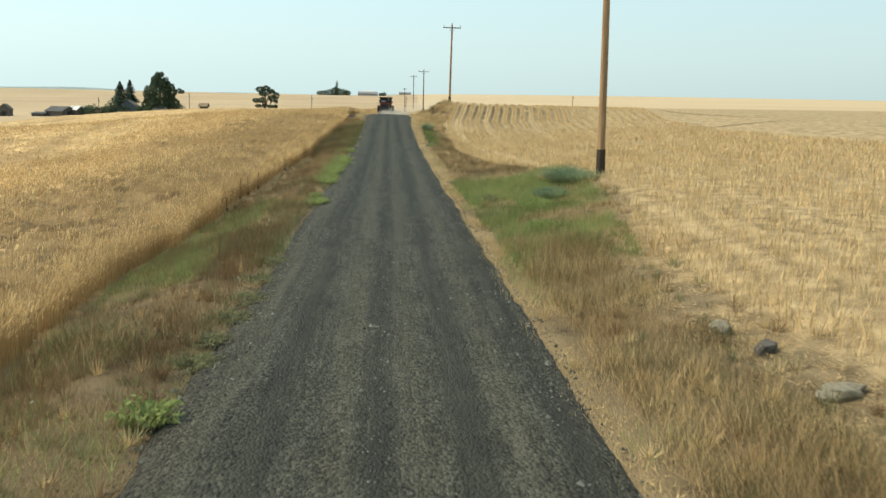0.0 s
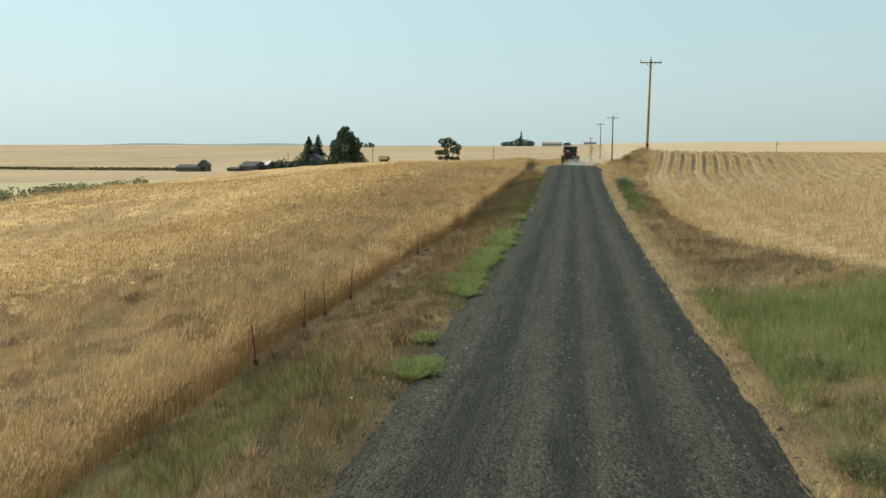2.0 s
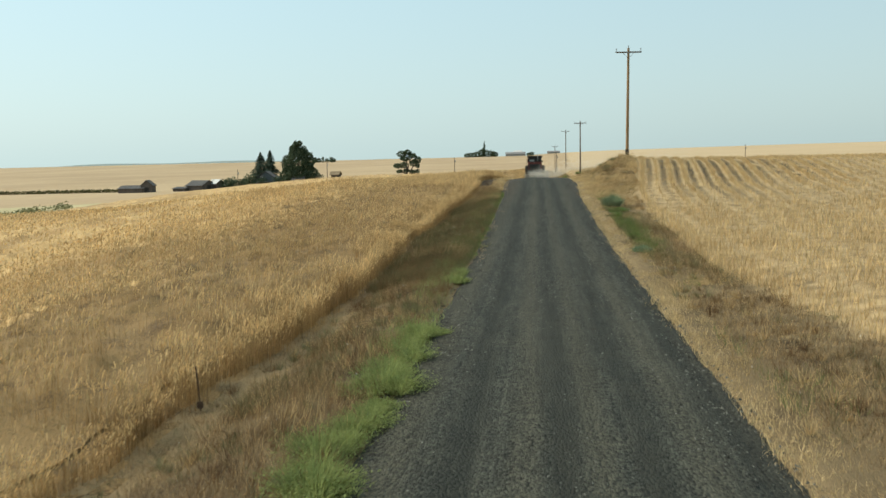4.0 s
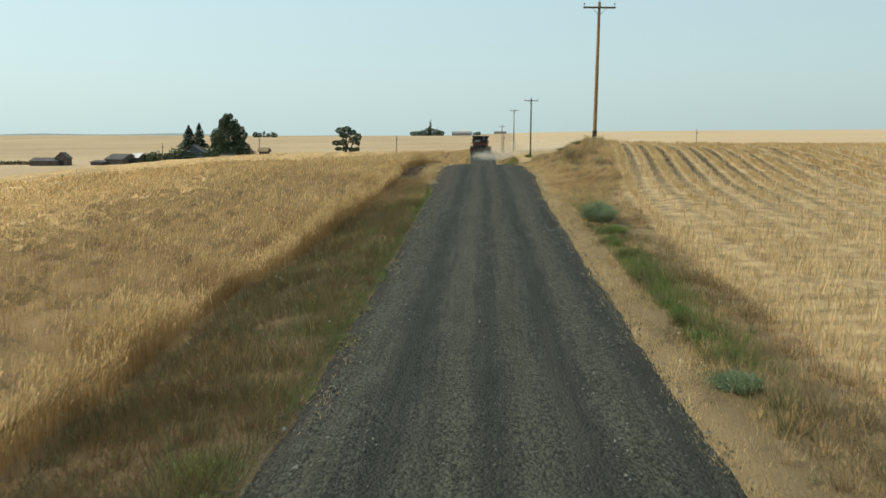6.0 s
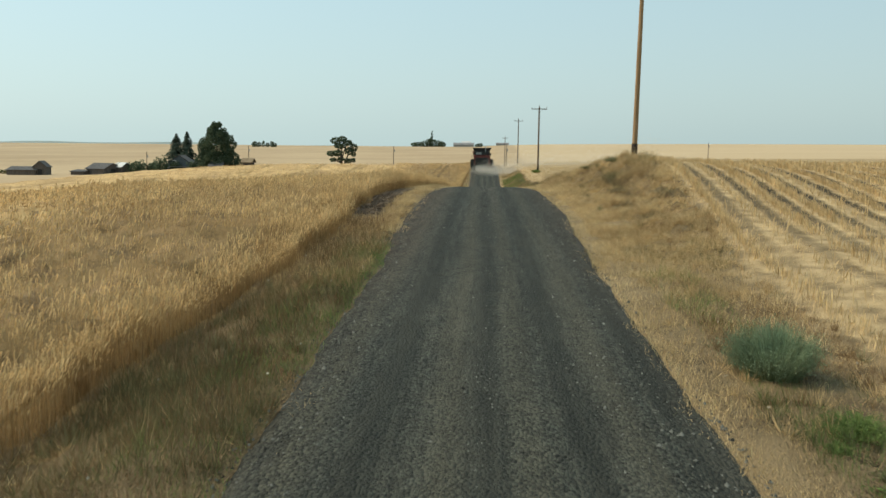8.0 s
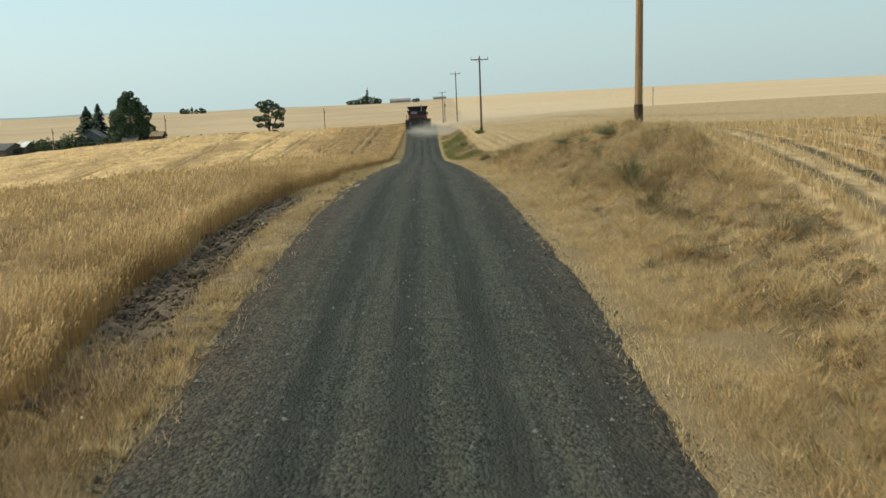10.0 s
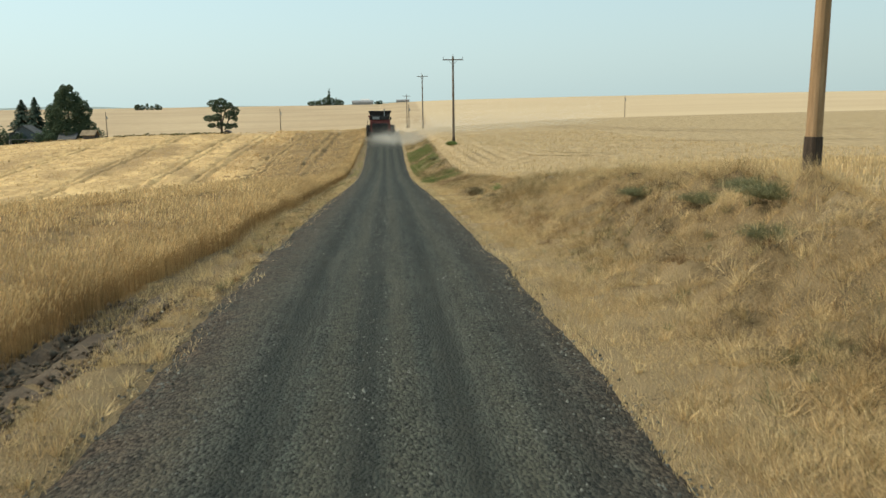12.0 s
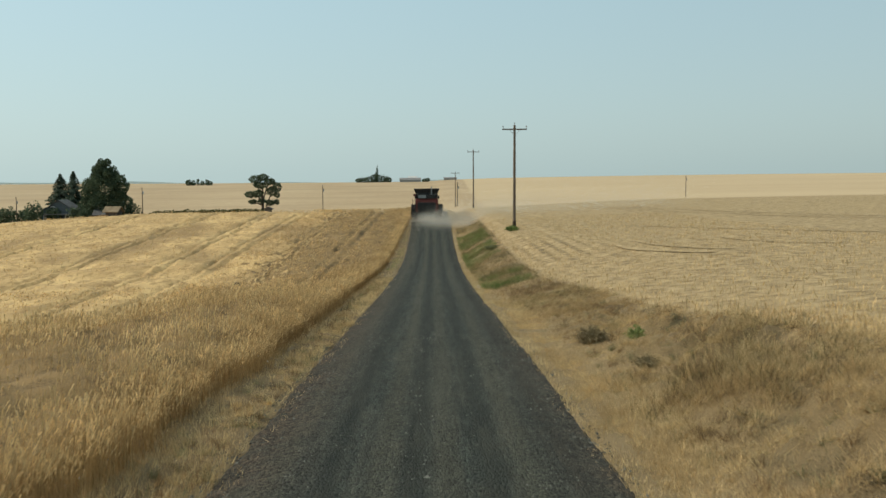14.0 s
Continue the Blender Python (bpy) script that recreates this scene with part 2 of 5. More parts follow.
def add_rows(m, amount):
    """Bands of cut straw and bare soil along the drill rows, which the ground carries as an attribute. The furrows'
    shade is painted into the dark bands.
    """
    t = m.node_tree
    link = t.links.new
    b = t.nodes["Principled BSDF"]
    base = b.inputs["Base Color"].links[0].from_socket
    co = t.nodes.new("ShaderNodeTexCoord")
    row = t.nodes.new("ShaderNodeAttribute")
    row.attribute_name = "drill_row"
    wob = t.nodes.new("ShaderNodeTexNoise")
    wob.inputs["Scale"].default_value = 2.5
    wob.inputs["Detail"].default_value = 7
    link(co.outputs["Object"], wob.inputs["Vector"])
    turn = t.nodes.new("ShaderNodeMath")
    turn.operation = "MULTIPLY_ADD"
    turn.inputs[1].default_value, turn.inputs[2].default_value = math.pi, -.45
    link(row.outputs["Fac"], turn.inputs[0])
    push = t.nodes.new("ShaderNodeMath")
    push.operation = "MULTIPLY_ADD"
    push.inputs[1].default_value = .9
    link(wob.outputs[0], push.inputs[0])
    link(turn.outputs[0], push.inputs[2])
    wave = t.nodes.new("ShaderNodeMath")
    wave.operation = "COSINE"
    link(push.outputs[0], wave.inputs[0])
    k = t.nodes.new("ShaderNodeMapRange")
    k.inputs[1].default_value, k.inputs[2].default_value, k.inputs[3].default_value, k.inputs[4].default_value = -.9, .2, amount, 1.1
    link(wave.outputs[0], k.inputs[0])
    # the rows are clear in places and buried under straw in others
    clear = t.nodes.new("ShaderNodeAttribute")
    clear.attribute_name = "row_clear"
    shown = t.nodes.new("ShaderNodeMix")
    shown.inputs[2].default_value = .95
    link(clear.outputs["Fac"], shown.inputs[0])
    link(k.outputs[0], shown.inputs[3])
    hsv = t.nodes.new("ShaderNodeHueSaturation")
    link(base, hsv.inputs["Color"])
    link(shown.outputs[0], hsv.inputs["Value"])
    # at the field's edge the cut straw thins out into brown thatch
    deep = t.nodes.new("ShaderNodeAttribute")
    deep.attribute_name = "field_depth"
    frayed = t.nodes.new("ShaderNodeTexNoise")
    frayed.inputs["Scale"].default_value = 2.2
    frayed.inputs["Detail"].default_value = 6
    link(co.outputs["Object"], frayed.inputs["Vector"])
    edge = t.nodes.new("ShaderNodeMath")
    edge.operation = "MULTIPLY_ADD"
    edge.inputs[1].default_value = 2.4
    link(frayed.outputs[0], edge.inputs[0])
    link(deep.outputs["Fac"], edge.inputs[2])
    fade = t.nodes.new("ShaderNodeMapRange")
    fade.inputs[1].default_value, fade.inputs[2].default_value = .8, 1.7
    link(edge.outputs[0], fade.inputs[0])
    mottle = next(n for n in t.nodes if n.bl_idname == "ShaderNodeValToRGB").inputs[0].links[0].from_socket
    brown = t.nodes.new("ShaderNodeValToRGB")
    brown.color_ramp.elements[0].position, brown.color_ramp.elements[1].position = .55, 1.0
    brown.color_ramp.elements[0].color, brown.color_ramp.elements[1].color = (.09, .062, .032, 1), (.25, .18, .095, 1)
    link(mottle, brown.inputs[0])
    mix = t.nodes.new("ShaderNodeMix")
    mix.data_type = "RGBA"
    link(fade.outputs[0], mix.inputs[0])
    link(brown.outputs[0], mix.inputs[6])
    link(hsv.outputs[0], mix.inputs[7])
    link(mix.outputs[2], b.inputs["Base Color"])


def add_streaks(m, colour, amount, scale, stretch, lo, hi):
    """Long streaks where the crop has been laid flat and browned."""
    t = m.node_tree
    b = t.nodes["Principled BSDF"]
    base = b.inputs["Base Color"].links[0].from_socket
    co = t.nodes.new("ShaderNodeTexCoord")
    mp = t.nodes.new("ShaderNodeMapping")
    mp.inputs["Scale"].default_value = stretch
    mp.inputs["Rotation"].default_value = (0, 0, .5)
    n = t.nodes.new("ShaderNodeTexNoise")
    n.inputs["Scale"].default_value = scale
    n.inputs["Detail"].default_value = 5
    k = t.nodes.new("ShaderNodeMapRange")
    k.inputs[1].default_value, k.inputs[2].default_value, k.inputs[3].default_value, k.inputs[4].default_value = lo, hi, 0, amount
    mix = t.nodes.new("ShaderNodeMix")
    mix.data_type = "RGBA"
    mix.inputs[7].default_value = (*colour, 1)
    for a, c in ((co.outputs["Object"], mp.inputs["Vector"]), (mp.outputs[0], n.inputs["Vector"]), (n.outputs[0], k.inputs[0]), (k.outputs[0], mix.inputs[0]), (base, mix.inputs[6]),
                 (mix.outputs[2], b.inputs["Base Color"])):
        t.links.new(a, c)


def add_carpet(m):
    """Pale matted grass over the dark thatch, by an attribute of the ground, with a frayed border."""
    t = m.node_tree
    b = t.nodes["Principled BSDF"]
    base = b.inputs["Base Color"].links[0].from_socket
    mottle = next(n for n in t.nodes if n.bl_idname == "ShaderNodeValToRGB").inputs[0].links[0].from_socket
    mat = t.nodes.new("ShaderNodeAttribute")
    mat.attribute_name = "carpet"
    edge = t.nodes.new("ShaderNodeMath")
    edge.operation = "ADD"
    fade = t.nodes.new("ShaderNodeMapRange")
    fade.inputs[1].default_value, fade.inputs[2].default_value = 1.05, 1.75
    pale = t.nodes.new("ShaderNodeValToRGB")
    pale.color_ramp.elements[0].position, pale.color_ramp.elements[1].position = .8, 1.5
    pale.color_ramp.elements[0].color, pale.color_ramp.elements[1].color = (.085, .058, .029, 1), (.27, .192, .098, 1)
    mix = t.nodes.new("ShaderNodeMix")
    mix.data_type = "RGBA"
    for a, c in ((mottle, edge.inputs[0]), (mat.outputs["Fac"], edge.inputs[1]), (edge.outputs[0], fade.inputs[0]), (mottle, pale.inputs[0]), (fade.outputs[0], mix.inputs[0]), (base, mix.inputs[6]),
                 (pale.outputs[0], mix.inputs[7]), (mix.outputs[2], b.inputs["Base Color"])):
        t.links.new(a, c)


add_carpet(M["thatch"])
add_streaks(M["canopy"], (.24, .155, .07), .75, .11, (1, .35, 1), .52, .64)
add_streaks(M["wheat"], (.30, .20, .09), .6, .11, (1, .35, 1), .52, .64)
add_streaks(M["wheat"], (.27, .17, .072), .5, 1.5, (1, .7, 1), .52, .66)
add_streaks(M["canopy"], (.22, .14, .06), .6, 1.3, (1, .7, 1), .50, .66)
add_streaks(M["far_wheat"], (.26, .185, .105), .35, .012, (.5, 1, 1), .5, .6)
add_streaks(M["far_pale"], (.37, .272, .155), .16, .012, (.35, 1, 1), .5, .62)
add_rows(M["stubble_soil"], .16)


# ---- the lie of the land ----
# plan unit: all heights and places below are in these, and grow by S to metres
S = 1.1


def smooth_line(nodes, width=7):
    """A smoothed height line along the road from pairs of (place, height)."""
    y = np.arange(-150.0, 3600.0, 1.0)
    z = np.interp(y, [n[0] for n in nodes], [n[1] for n in nodes])
    k = np.hanning(width * 2 + 1)
    return np.convolve(np.pad(z, width, mode="edge"), k / k.sum(), "valid")


ROAD = [(-60, .9), (-30, .75), (-1.5, .55), (5, .45), (15, .36), (24, .32), (32, .26), (42, .25), (53, .30), (60, .38), (66, .48), (72, .70),
        (80, 1.02), (87, 1.24), (95, 1.45), (103, 1.56), (108, 1.58), (112, 1.54), (116, 1.40), (120, 1.2), (125, .95), (130, .70), (135, .45),
        (140, .2), (150, -.4), (160, -1.0), (170, -1.6), (180, -2.15), (195, -2.5), (212, -2.1), (230, -1.4), (248, -.6), (268, -.5), (330, -3),
        (420, -4), (1400, 6), (1900, 4), (3400, -20)]
# lines of equal distance from the road's middle: (distance, [(place along the road, height), ...])
LINES = []
LINES.append((-1700, [(-60, 0), (300, -2), (1400, 6), (1900, 4), (3400, -20)]))
LINES.append((-600, [(-60, -7), (300, -8), (420, -7), (1400, 5), (1900, 3), (3400, -20)]))
LINES.append((-250, [(-60, -7), (200, -8), (300, -8), (420, -7), (1400, 4.5), (1900, 3), (3400, -20)]))
LINES.append((-120, [(-20, -5), (60, -4.8), (100, -4.2), (150, -5), (200, -5.8), (265, -5.7), (330, -7), (420, -6), (1400, 4.5), (1900, 3), (3400, -20)]))
LINES.append((-50, [(-20, -2.5), (30, -2.8), (60, -2.9), (85, -2.2), (100, -1.9), (115, -1.9), (130, -2.2), (146, -2.7), (158, -4.7), (172, -5.6), (200, -5.2), (265, -1.2), (330, -4.5), (420, -5.2),
              (1400, 4.8), (1900, 3), (3400, -20)]))
LINES.append((-18, [(-20, -.8), (25, -1.4), (37, -1.3), (50, -1.2), (60, -1.0), (75, 0), (85, .6), (100, 1.0), (113, .9), (122, .5), (129, .2), (136, -.25), (143, -1.1), (150, -3.2), (158, -4.6), (165, -4.9), (180, -4.8),
              (200, -4.3), (230, -2.3), (262, -.8), (330, -3.5), (420, -4.5), (1400, 5), (1900, 3), (3400, -20)]))
LINES.append((-7.5, [(-20, 0), (10, -.3), (25, -.75), (37, -.05), (50, 0), (62, .05), (75, .35), (85, 1.1), (97, 1.35), (108, 1.45), (115, 1.25), (127, 1.0), (134, .75),
              (141, .25), (148, -.2), (154, -.75), (159, -1.7), (165, -2.9), (180, -3.3), (200, -2.9), (230, -1.5), (258, -.6), (330, -3.2), (420, -4.2), (1400, 5), (1900, 3), (3400, -20)]))
LINES.append((-5.2, [(-20, .1), (10, -.1), (25, -.35), (40, -.1), (50, -.2), (62, .1), (75, .45), (85, 1.0), (97, 1.4), (108, 1.55), (115, 1.35), (127, .95), (134, .7), (141, .15),
              (150, -.35), (157, -.95), (164, -1.9), (180, -2.6), (200, -2.7), (230, -1.5), (258, -.6), (330, -3.2), (420, -4.2), (1400, 5), (1900, 3), (3400, -20)]))
LINES.append((-3.1, None))
LINES.append((3.1, None))
LINES.append((5, [(-20, .6), (15, .6), (22, .55), (40, .3), (47, .25), (55, .25), (70, .45), (78, .8), (85, 1.15), (97, 1.7), (103, 1.85), (108, 1.8), (115, 1.85), (123, 1.45),
              (131, 1.2), (137, .75), (145, .2), (166, -.9), (180, -1.35), (200, -1.5), (260, -.8), (330, -2.8), (420, -3.8), (1400, 6.2), (1900, 4), (3400, -20)]))
LINES.append((8, [(-20, 1.1), (15, 1.0), (25, 1.05), (30, 1.2), (40, .75), (50, .7), (60, .5), (68, .45), (75, .75), (80, 1.15), (88, 1.6), (93, 1.95), (98, 2.4), (105, 3.05),
              (110, 3.2), (115, 3.2), (123, 2.5), (131, 1.9), (140, 1.1), (150, .5), (166, -.3), (198, 0), (230, .1), (260, .2), (330, -2.2), (420, -3.3), (1400, 6.5),
              (1900, 4), (3400, -20)]))
LINES.append((14, [(-20, 1.2), (30, 1.4), (50, .9), (70, .7), (78, 1.1), (93, 2.0), (105, 2.9), (115, 3.0), (125, 2.6), (140, 1.6), (155, .8), (198, .3), (260, .5), (330, -2),
              (420, -3), (1400, 7), (1900, 5), (3400, -20)]))
LINES.append((40, [(-20, 1.8), (30, 2.2), (60, 2.4), (90, 2.8), (115, 2.9), (140, 2.2), (170, 1.3), (200, .9), (265, 1.4), (330, -1), (420, -2.5), (1400, 8), (1900, 5), (3400, -20)]))
LINES.append((120, [(-20, 3.6), (60, 3.8), (100, 4), (150, 3.4), (200, 2.6), (265, 2.2), (330, .5), (420, -1), (1400, 10), (1900, 6), (3400, -20)]))
LINES.append((500, [(-60, 6), (300, 4), (420, 2), (1400, 13), (1900, 8), (3400, -20)]))
LINES.append((1700, [(-60, 9), (300, 9), (1400, 16), (1900, 12), (3400, -20)]))
ROAD_LINE = smooth_line(ROAD)
LINE_X = np.array([x for x, nodes in LINES], float)
LINE_Z = np.array([ROAD_LINE - .02 if nodes is None else smooth_line(nodes) for x, nodes in LINES])


def road_z(y):
    """Height of the road's middle, in metres."""
    return S * np.interp(np.asarray(y, float) / S, np.arange(-150.0, 3600.0, 1.0), ROAD_LINE)


def half_width(y):
    return S * np.interp(np.asarray(y, float) / S, [0, 84, 96, 112, 140, 160, 210, 235], [2.38, 2.42, 2.85, 2.75, 2.65, 2.5, 2.6, 2.8])


def ground_z(x, y):
    """Height of the open ground, in metres, for arrays of places."""
    x, y = np.broadcast_arrays(np.asarray(x, float), np.asarray(y, float))
    u, v = x / S, np.clip(y / S + 150.0, 0, 3748.0)
    j = np.floor(v).astype(int)
    f = v - j
    i = np.clip(np.searchsorted(LINE_X, u) - 1, 0, len(LINE_X) - 2)
    a = np.clip((u - LINE_X[i]) / (LINE_X[i + 1] - LINE_X[i]), 0, 1)
    m = lambda k: LINE_Z[k, j] * (1 - f) + LINE_Z[k, j + 1] * f
    # slopes at both lines, for a soft passage between them
    k0, k1, k2, k3 = np.clip(i - 1, 0, None), i, i + 1, np.clip(i + 2, None, len(LINE_X) - 1)
    z0, z1, z2, z3 = m(k0), m(k1), m(k2), m(k3)
    h = LINE_X[i + 1] - LINE_X[i]
    d = (z2 - z1) / h
    d0 = np.where(k0 == k1, d, (z1 - z0) / np.maximum(LINE_X[k1] - LINE_X[k0], 1e-6))
    d1 = np.where(k3 == k2, d, (z3 - z2) / np.maximum(LINE_X[k3] - LINE_X[k2], 1e-6))
    s1 = np.where(d0 * d > 0, 2 * d0 * d / np.where(d0 + d == 0, 1, d0 + d), 0)
    s2 = np.where(d1 * d > 0, 2 * d1 * d / np.where(d1 + d == 0, 1, d1 + d), 0)
    z = (2 * a**3 - 3 * a**2 + 1) * z1 + (a**3 - 2 * a**2 + a) * h * s1 + (3 * a**2 - 2 * a**3) * z2 + (a**3 - a**2) * h * s2
    return S * z


# ---- building helpers ----
rng = np.random.default_rng(7)


def np_mesh(name, V, F, mats, index=None, smooth=False):
    """A mesh from arrays: V (n, 3), F (m, 3 or 4)."""
    me = bpy.data.meshes.new(name)
    V, F = np.asarray(V, np.float32), np.asarray(F, np.int32)
    k = F.shape[1]
    me.vertices.add(len(V))
    me.vertices.foreach_set("co", V.ravel())
    me.loops.add(F.size)
    me.loops.foreach_set("vertex_index", F.ravel())
    me.polygons.add(len(F))
    me.polygons.foreach_set("loop_start", np.arange(0, F.size, k, dtype=np.int32))
    if index is not None:
        me.polygons.foreach_set("material_index", np.asarray(index, np.int32))
    if smooth:
        me.polygons.foreach_set("use_smooth", np.ones(len(F), bool))
    for m in mats if isinstance(mats, (list, tuple)) else [mats]:
        me.materials.append(m)
    me.update(calc_edges=True)
    return me


def part(name, bm, material, parent, label=""):
    me = bpy.data.meshes.new(name)
    bm.to_mesh(me)
    bm.free()
    me.materials.append(material)
    ob = new(name, me)
    ob.parent = parent
    return tagged(ob, label)


def empty(name, m, label, category, group=""):
    ob = new(name)
    ob.matrix_world = m
    return tagged(ob, label, category, group)


def bm_box(lo, hi, bevel=0.0, bm=None):
    bm = bm or bmesh.new()
    made = bmesh.ops.create_cube(bm, size=1, matrix=Matrix.Translation([(a + b) / 2 for a, b in zip(lo, hi)]) @ Matrix.Diagonal([b - a for a, b in zip(lo, hi)] + [1]))
    if bevel:
        edges = list({e for v in made["verts"] for e in v.link_edges})
        bmesh.ops.bevel(bm, geom=edges, offset=bevel, segments=2, affect="EDGES")
    return bm


def bm_tube(points, radii, sides=8, bm=None):
    """A round rod through the points, closed at both ends."""
    bm = bm or bmesh.new()
    rings = []
    for n, (p, r) in enumerate(zip(points, radii)):
        a, b = Vector(points[max(n - 1, 0)]), Vector(points[min(n + 1, len(points) - 1)])
        q = (b - a).to_track_quat("Z", "Y").to_matrix()
        rings.append([bm.verts.new(Vector(p) + q @ Vector((r * math.cos(2 * math.pi * k / sides), r * math.sin(2 * math.pi * k / sides), 0))) for k in range(sides)])
    for a, b in zip(rings, rings[1:]):
        for k in range(sides):
            bm.faces.new((a[k], a[(k + 1) % sides], b[(k + 1) % sides], b[k]))
    bm.faces.new(rings[0][::-1])
    bm.faces.new(rings[-1])
    return bm


def bm_prism(outline, x0, x1):
    """An outline of (y, z) drawn out along x."""
    bm = bmesh.new()
    a = [bm.verts.new((x0, y, z)) for y, z in outline]
    b = [bm.verts.new((x1, y, z)) for y, z in outline]
    n = len(outline)
    for k in range(n):
        bm.faces.new((a[k], a[(k + 1) % n], b[(k + 1) % n], b[k]))
    bm.faces.new(a[::-1])
    bm.faces.new(b)
    bmesh.ops.recalc_face_normals(bm, faces=bm.faces)
    return bm


def blade_arrays(P, h, w, lean=.35, droop=.75, fine=False):
    """Bent grass blades, widest past the middle, that stand at the places P: two triangles each, or one where fine."""
    n = len(P)
    a = rng.uniform(0, 2 * math.pi, n)
    d = np.stack([np.cos(a), np.sin(a), np.zeros(n)], 1)
    b = rng.uniform(0, 2 * math.pi, n)
    l = np.stack([np.cos(b), np.sin(b), np.zeros(n)], 1) * (h * rng.uniform(.1, 1, n) * lean)[:, None]
    up = np.zeros((n, 3))
    up[:, 2] = h
    hw = (w * .55)[:, None]
    if fine:
        V = np.stack([P - d * hw, P + d * hw, P + up * rng.uniform(droop, 1, n)[:, None] + l], 1).reshape(-1, 3)
        return V, np.arange(3 * n).reshape(-1, 3)
    mid = P + up * .4 + l * .25
    tip = P + up * rng.uniform(droop, 1, n)[:, None] + l
    V = np.stack([P, mid - d * hw, mid + d * hw, tip], 1).reshape(-1, 3)
    i = np.arange(n)[:, None] * 4
    F = np.concatenate([i + np.array([0, 2, 1]), i + np.array([1, 2, 3])], 1).reshape(-1, 3)
    return V, F


def stem_arrays(P, h, w):
    """Short cut stems, two triangles each."""
    n = len(P)
    a = rng.uniform(0, 2 * math.pi, n)
    d = np.stack([np.cos(a), np.sin(a), np.zeros(n)], 1) * (w / 2)[:, None]
    l = rng.normal(0, .22, (n, 3)) * h[:, None]
    l[:, 2] = h
    V = np.stack([P - d, P + d, P + l + d * .8, P + l - d * .8], 1).reshape(-1, 3)
    i = np.arange(n)[:, None] * 4
    return V, np.concatenate([i + np.array([0, 1, 2]), i + np.array([0, 2, 3])], 1).reshape(-1, 3)


def ear_arrays(P, h, w, ear):
    """Cereal stalks with a thicker bearded ear, two triangles each."""
    n = len(P)
    a = rng.uniform(0, 2 * math.pi, n)
    d = np.stack([np.cos(a), np.sin(a), np.zeros(n)], 1)
    b = rng.normal(.4, 1.2, n)
    l = np.stack([np.cos(b), np.sin(b), np.zeros(n)], 1) * (h * rng.uniform(.02, .15, n))[:, None]
    up = np.zeros((n, 3))
    up[:, 2] = h
    neck = P + up * .84 + l * .7
    tip = P + up * rng.uniform(.95, 1.08, n)[:, None] + l * 1.5
    s, k = (w / 2)[:, None], (ear / 2)[:, None]
    V = np.stack([P - d * s, P + d * s, neck, tip - d * k, tip + d * k], 1).reshape(-1, 3)
    i = np.arange(n)[:, None] * 5
    F = np.concatenate([i + np.array([0, 1, 2]), i + np.array([2, 4, 3])], 1).reshape(-1, 3)
    return V, F


def joined(name, pieces, material, label, category, parent=None, index=None):
    V, F, n = [], [], 0
    for v, f in pieces:
        V.append(v)
        F.append(f + n)
        n += len(v)
    ob = new(name, np_mesh(name, np.concatenate(V), np.concatenate(F), material, index))
    ob.parent = parent
    return tagged(ob, label, category, kind="stuff")


def fbm(x, y, s, seed=0.0):
    """Soft uneven noise about 0, for arrays; s sets how fine it is."""
    x, y = np.broadcast_arrays(np.asarray(x, float), np.asarray(y, float))
    total, gain = 0.0, 1.0
    for octave in range(2):
        u = x * s * .36 * 2**octave + 13.7 * seed + 31.3 * octave
        v = y * s * .36 * 2**octave - 7.9 * seed + 17.1 * octave
        i, j = np.floor(u).astype(np.int64), np.floor(v).astype(np.int64)
        a, b = u - i, v - j
        a, b = a * a * (3 - 2 * a), b * b * (3 - 2 * b)

        def node(p, q):
            h = (p * 374761393 + q * 668265263) & 0x7FFFFFFF
            h = ((h ^ (h >> 13)) * 1274126177) & 0x7FFFFFFF
            return ((h ^ (h >> 16)) & 65535) / 32767.5 - 1

        total = total + gain * ((node(i, j) * (1 - a) + node(i + 1, j) * a) * (1 - b) + (node(i, j + 1) * (1 - a) + node(i + 1, j + 1) * a) * b)
        gain *= .5
    return total * .95


# ---- the plan's lines across the road, in metres ----
def wheat_edge(y):
    e = np.interp(y, [0, 12, 19, 27, 30, 33, 37, 40, 45, 50, 55, 62, 67, 74, 78, 83, 87, 92, 97, 102, 106, 110, 115, 120, 125, 129, 133, 138, 143, 147, 152, 160, 183, 217, 260],
                  [-5.8, -6.3, -6.8, -6.7, -6.5, -6.6, -6.4, -6.25, -6.2, -6.2, -5.95, -5.9, -5.75, -6.1, -5.8, -5.7, -5.4, -5.1, -4.95, -5.05, -5.4, -5.6, -5.7, -5.35, -5.05, -4.7, -4.5, -4.65, -4.5, -4.2, -4.2, -4.25,
                   -4.5, -4.3, -3.8])
    return e + .14 * fbm(np.asarray(y, float), 0, 1.3, 2) + .12 * fbm(np.asarray(y, float), 0, 4.1, 4)


def wheat_reach(y):
    """How far the standing crop runs out from its roadside edge."""
    return np.interp(y, [90, 122, 175, 222, 260], [56, 63, 88, 108, 110])


def stubble_edge(y):
    e = np.interp(y, [0, 9, 12, 17.6, 24, 29, 36, 44, 50, 55, 63, 73, 82, 93, 100, 108, 115, 131, 142, 152, 165, 178, 230],
                  [6.6, 6.5, 6.1, 6.2, 7.4, 8.3, 8.3, 7, 6.2, 5.6, 5.2, 5.4, 5.6, 6.0, 7, 8, 8.7, 9.5, 8.4, 7.8, 7, 6.6, 7])
    return e + .2 * fbm(np.asarray(y, float), 3, .9, 5)


ROW = .52


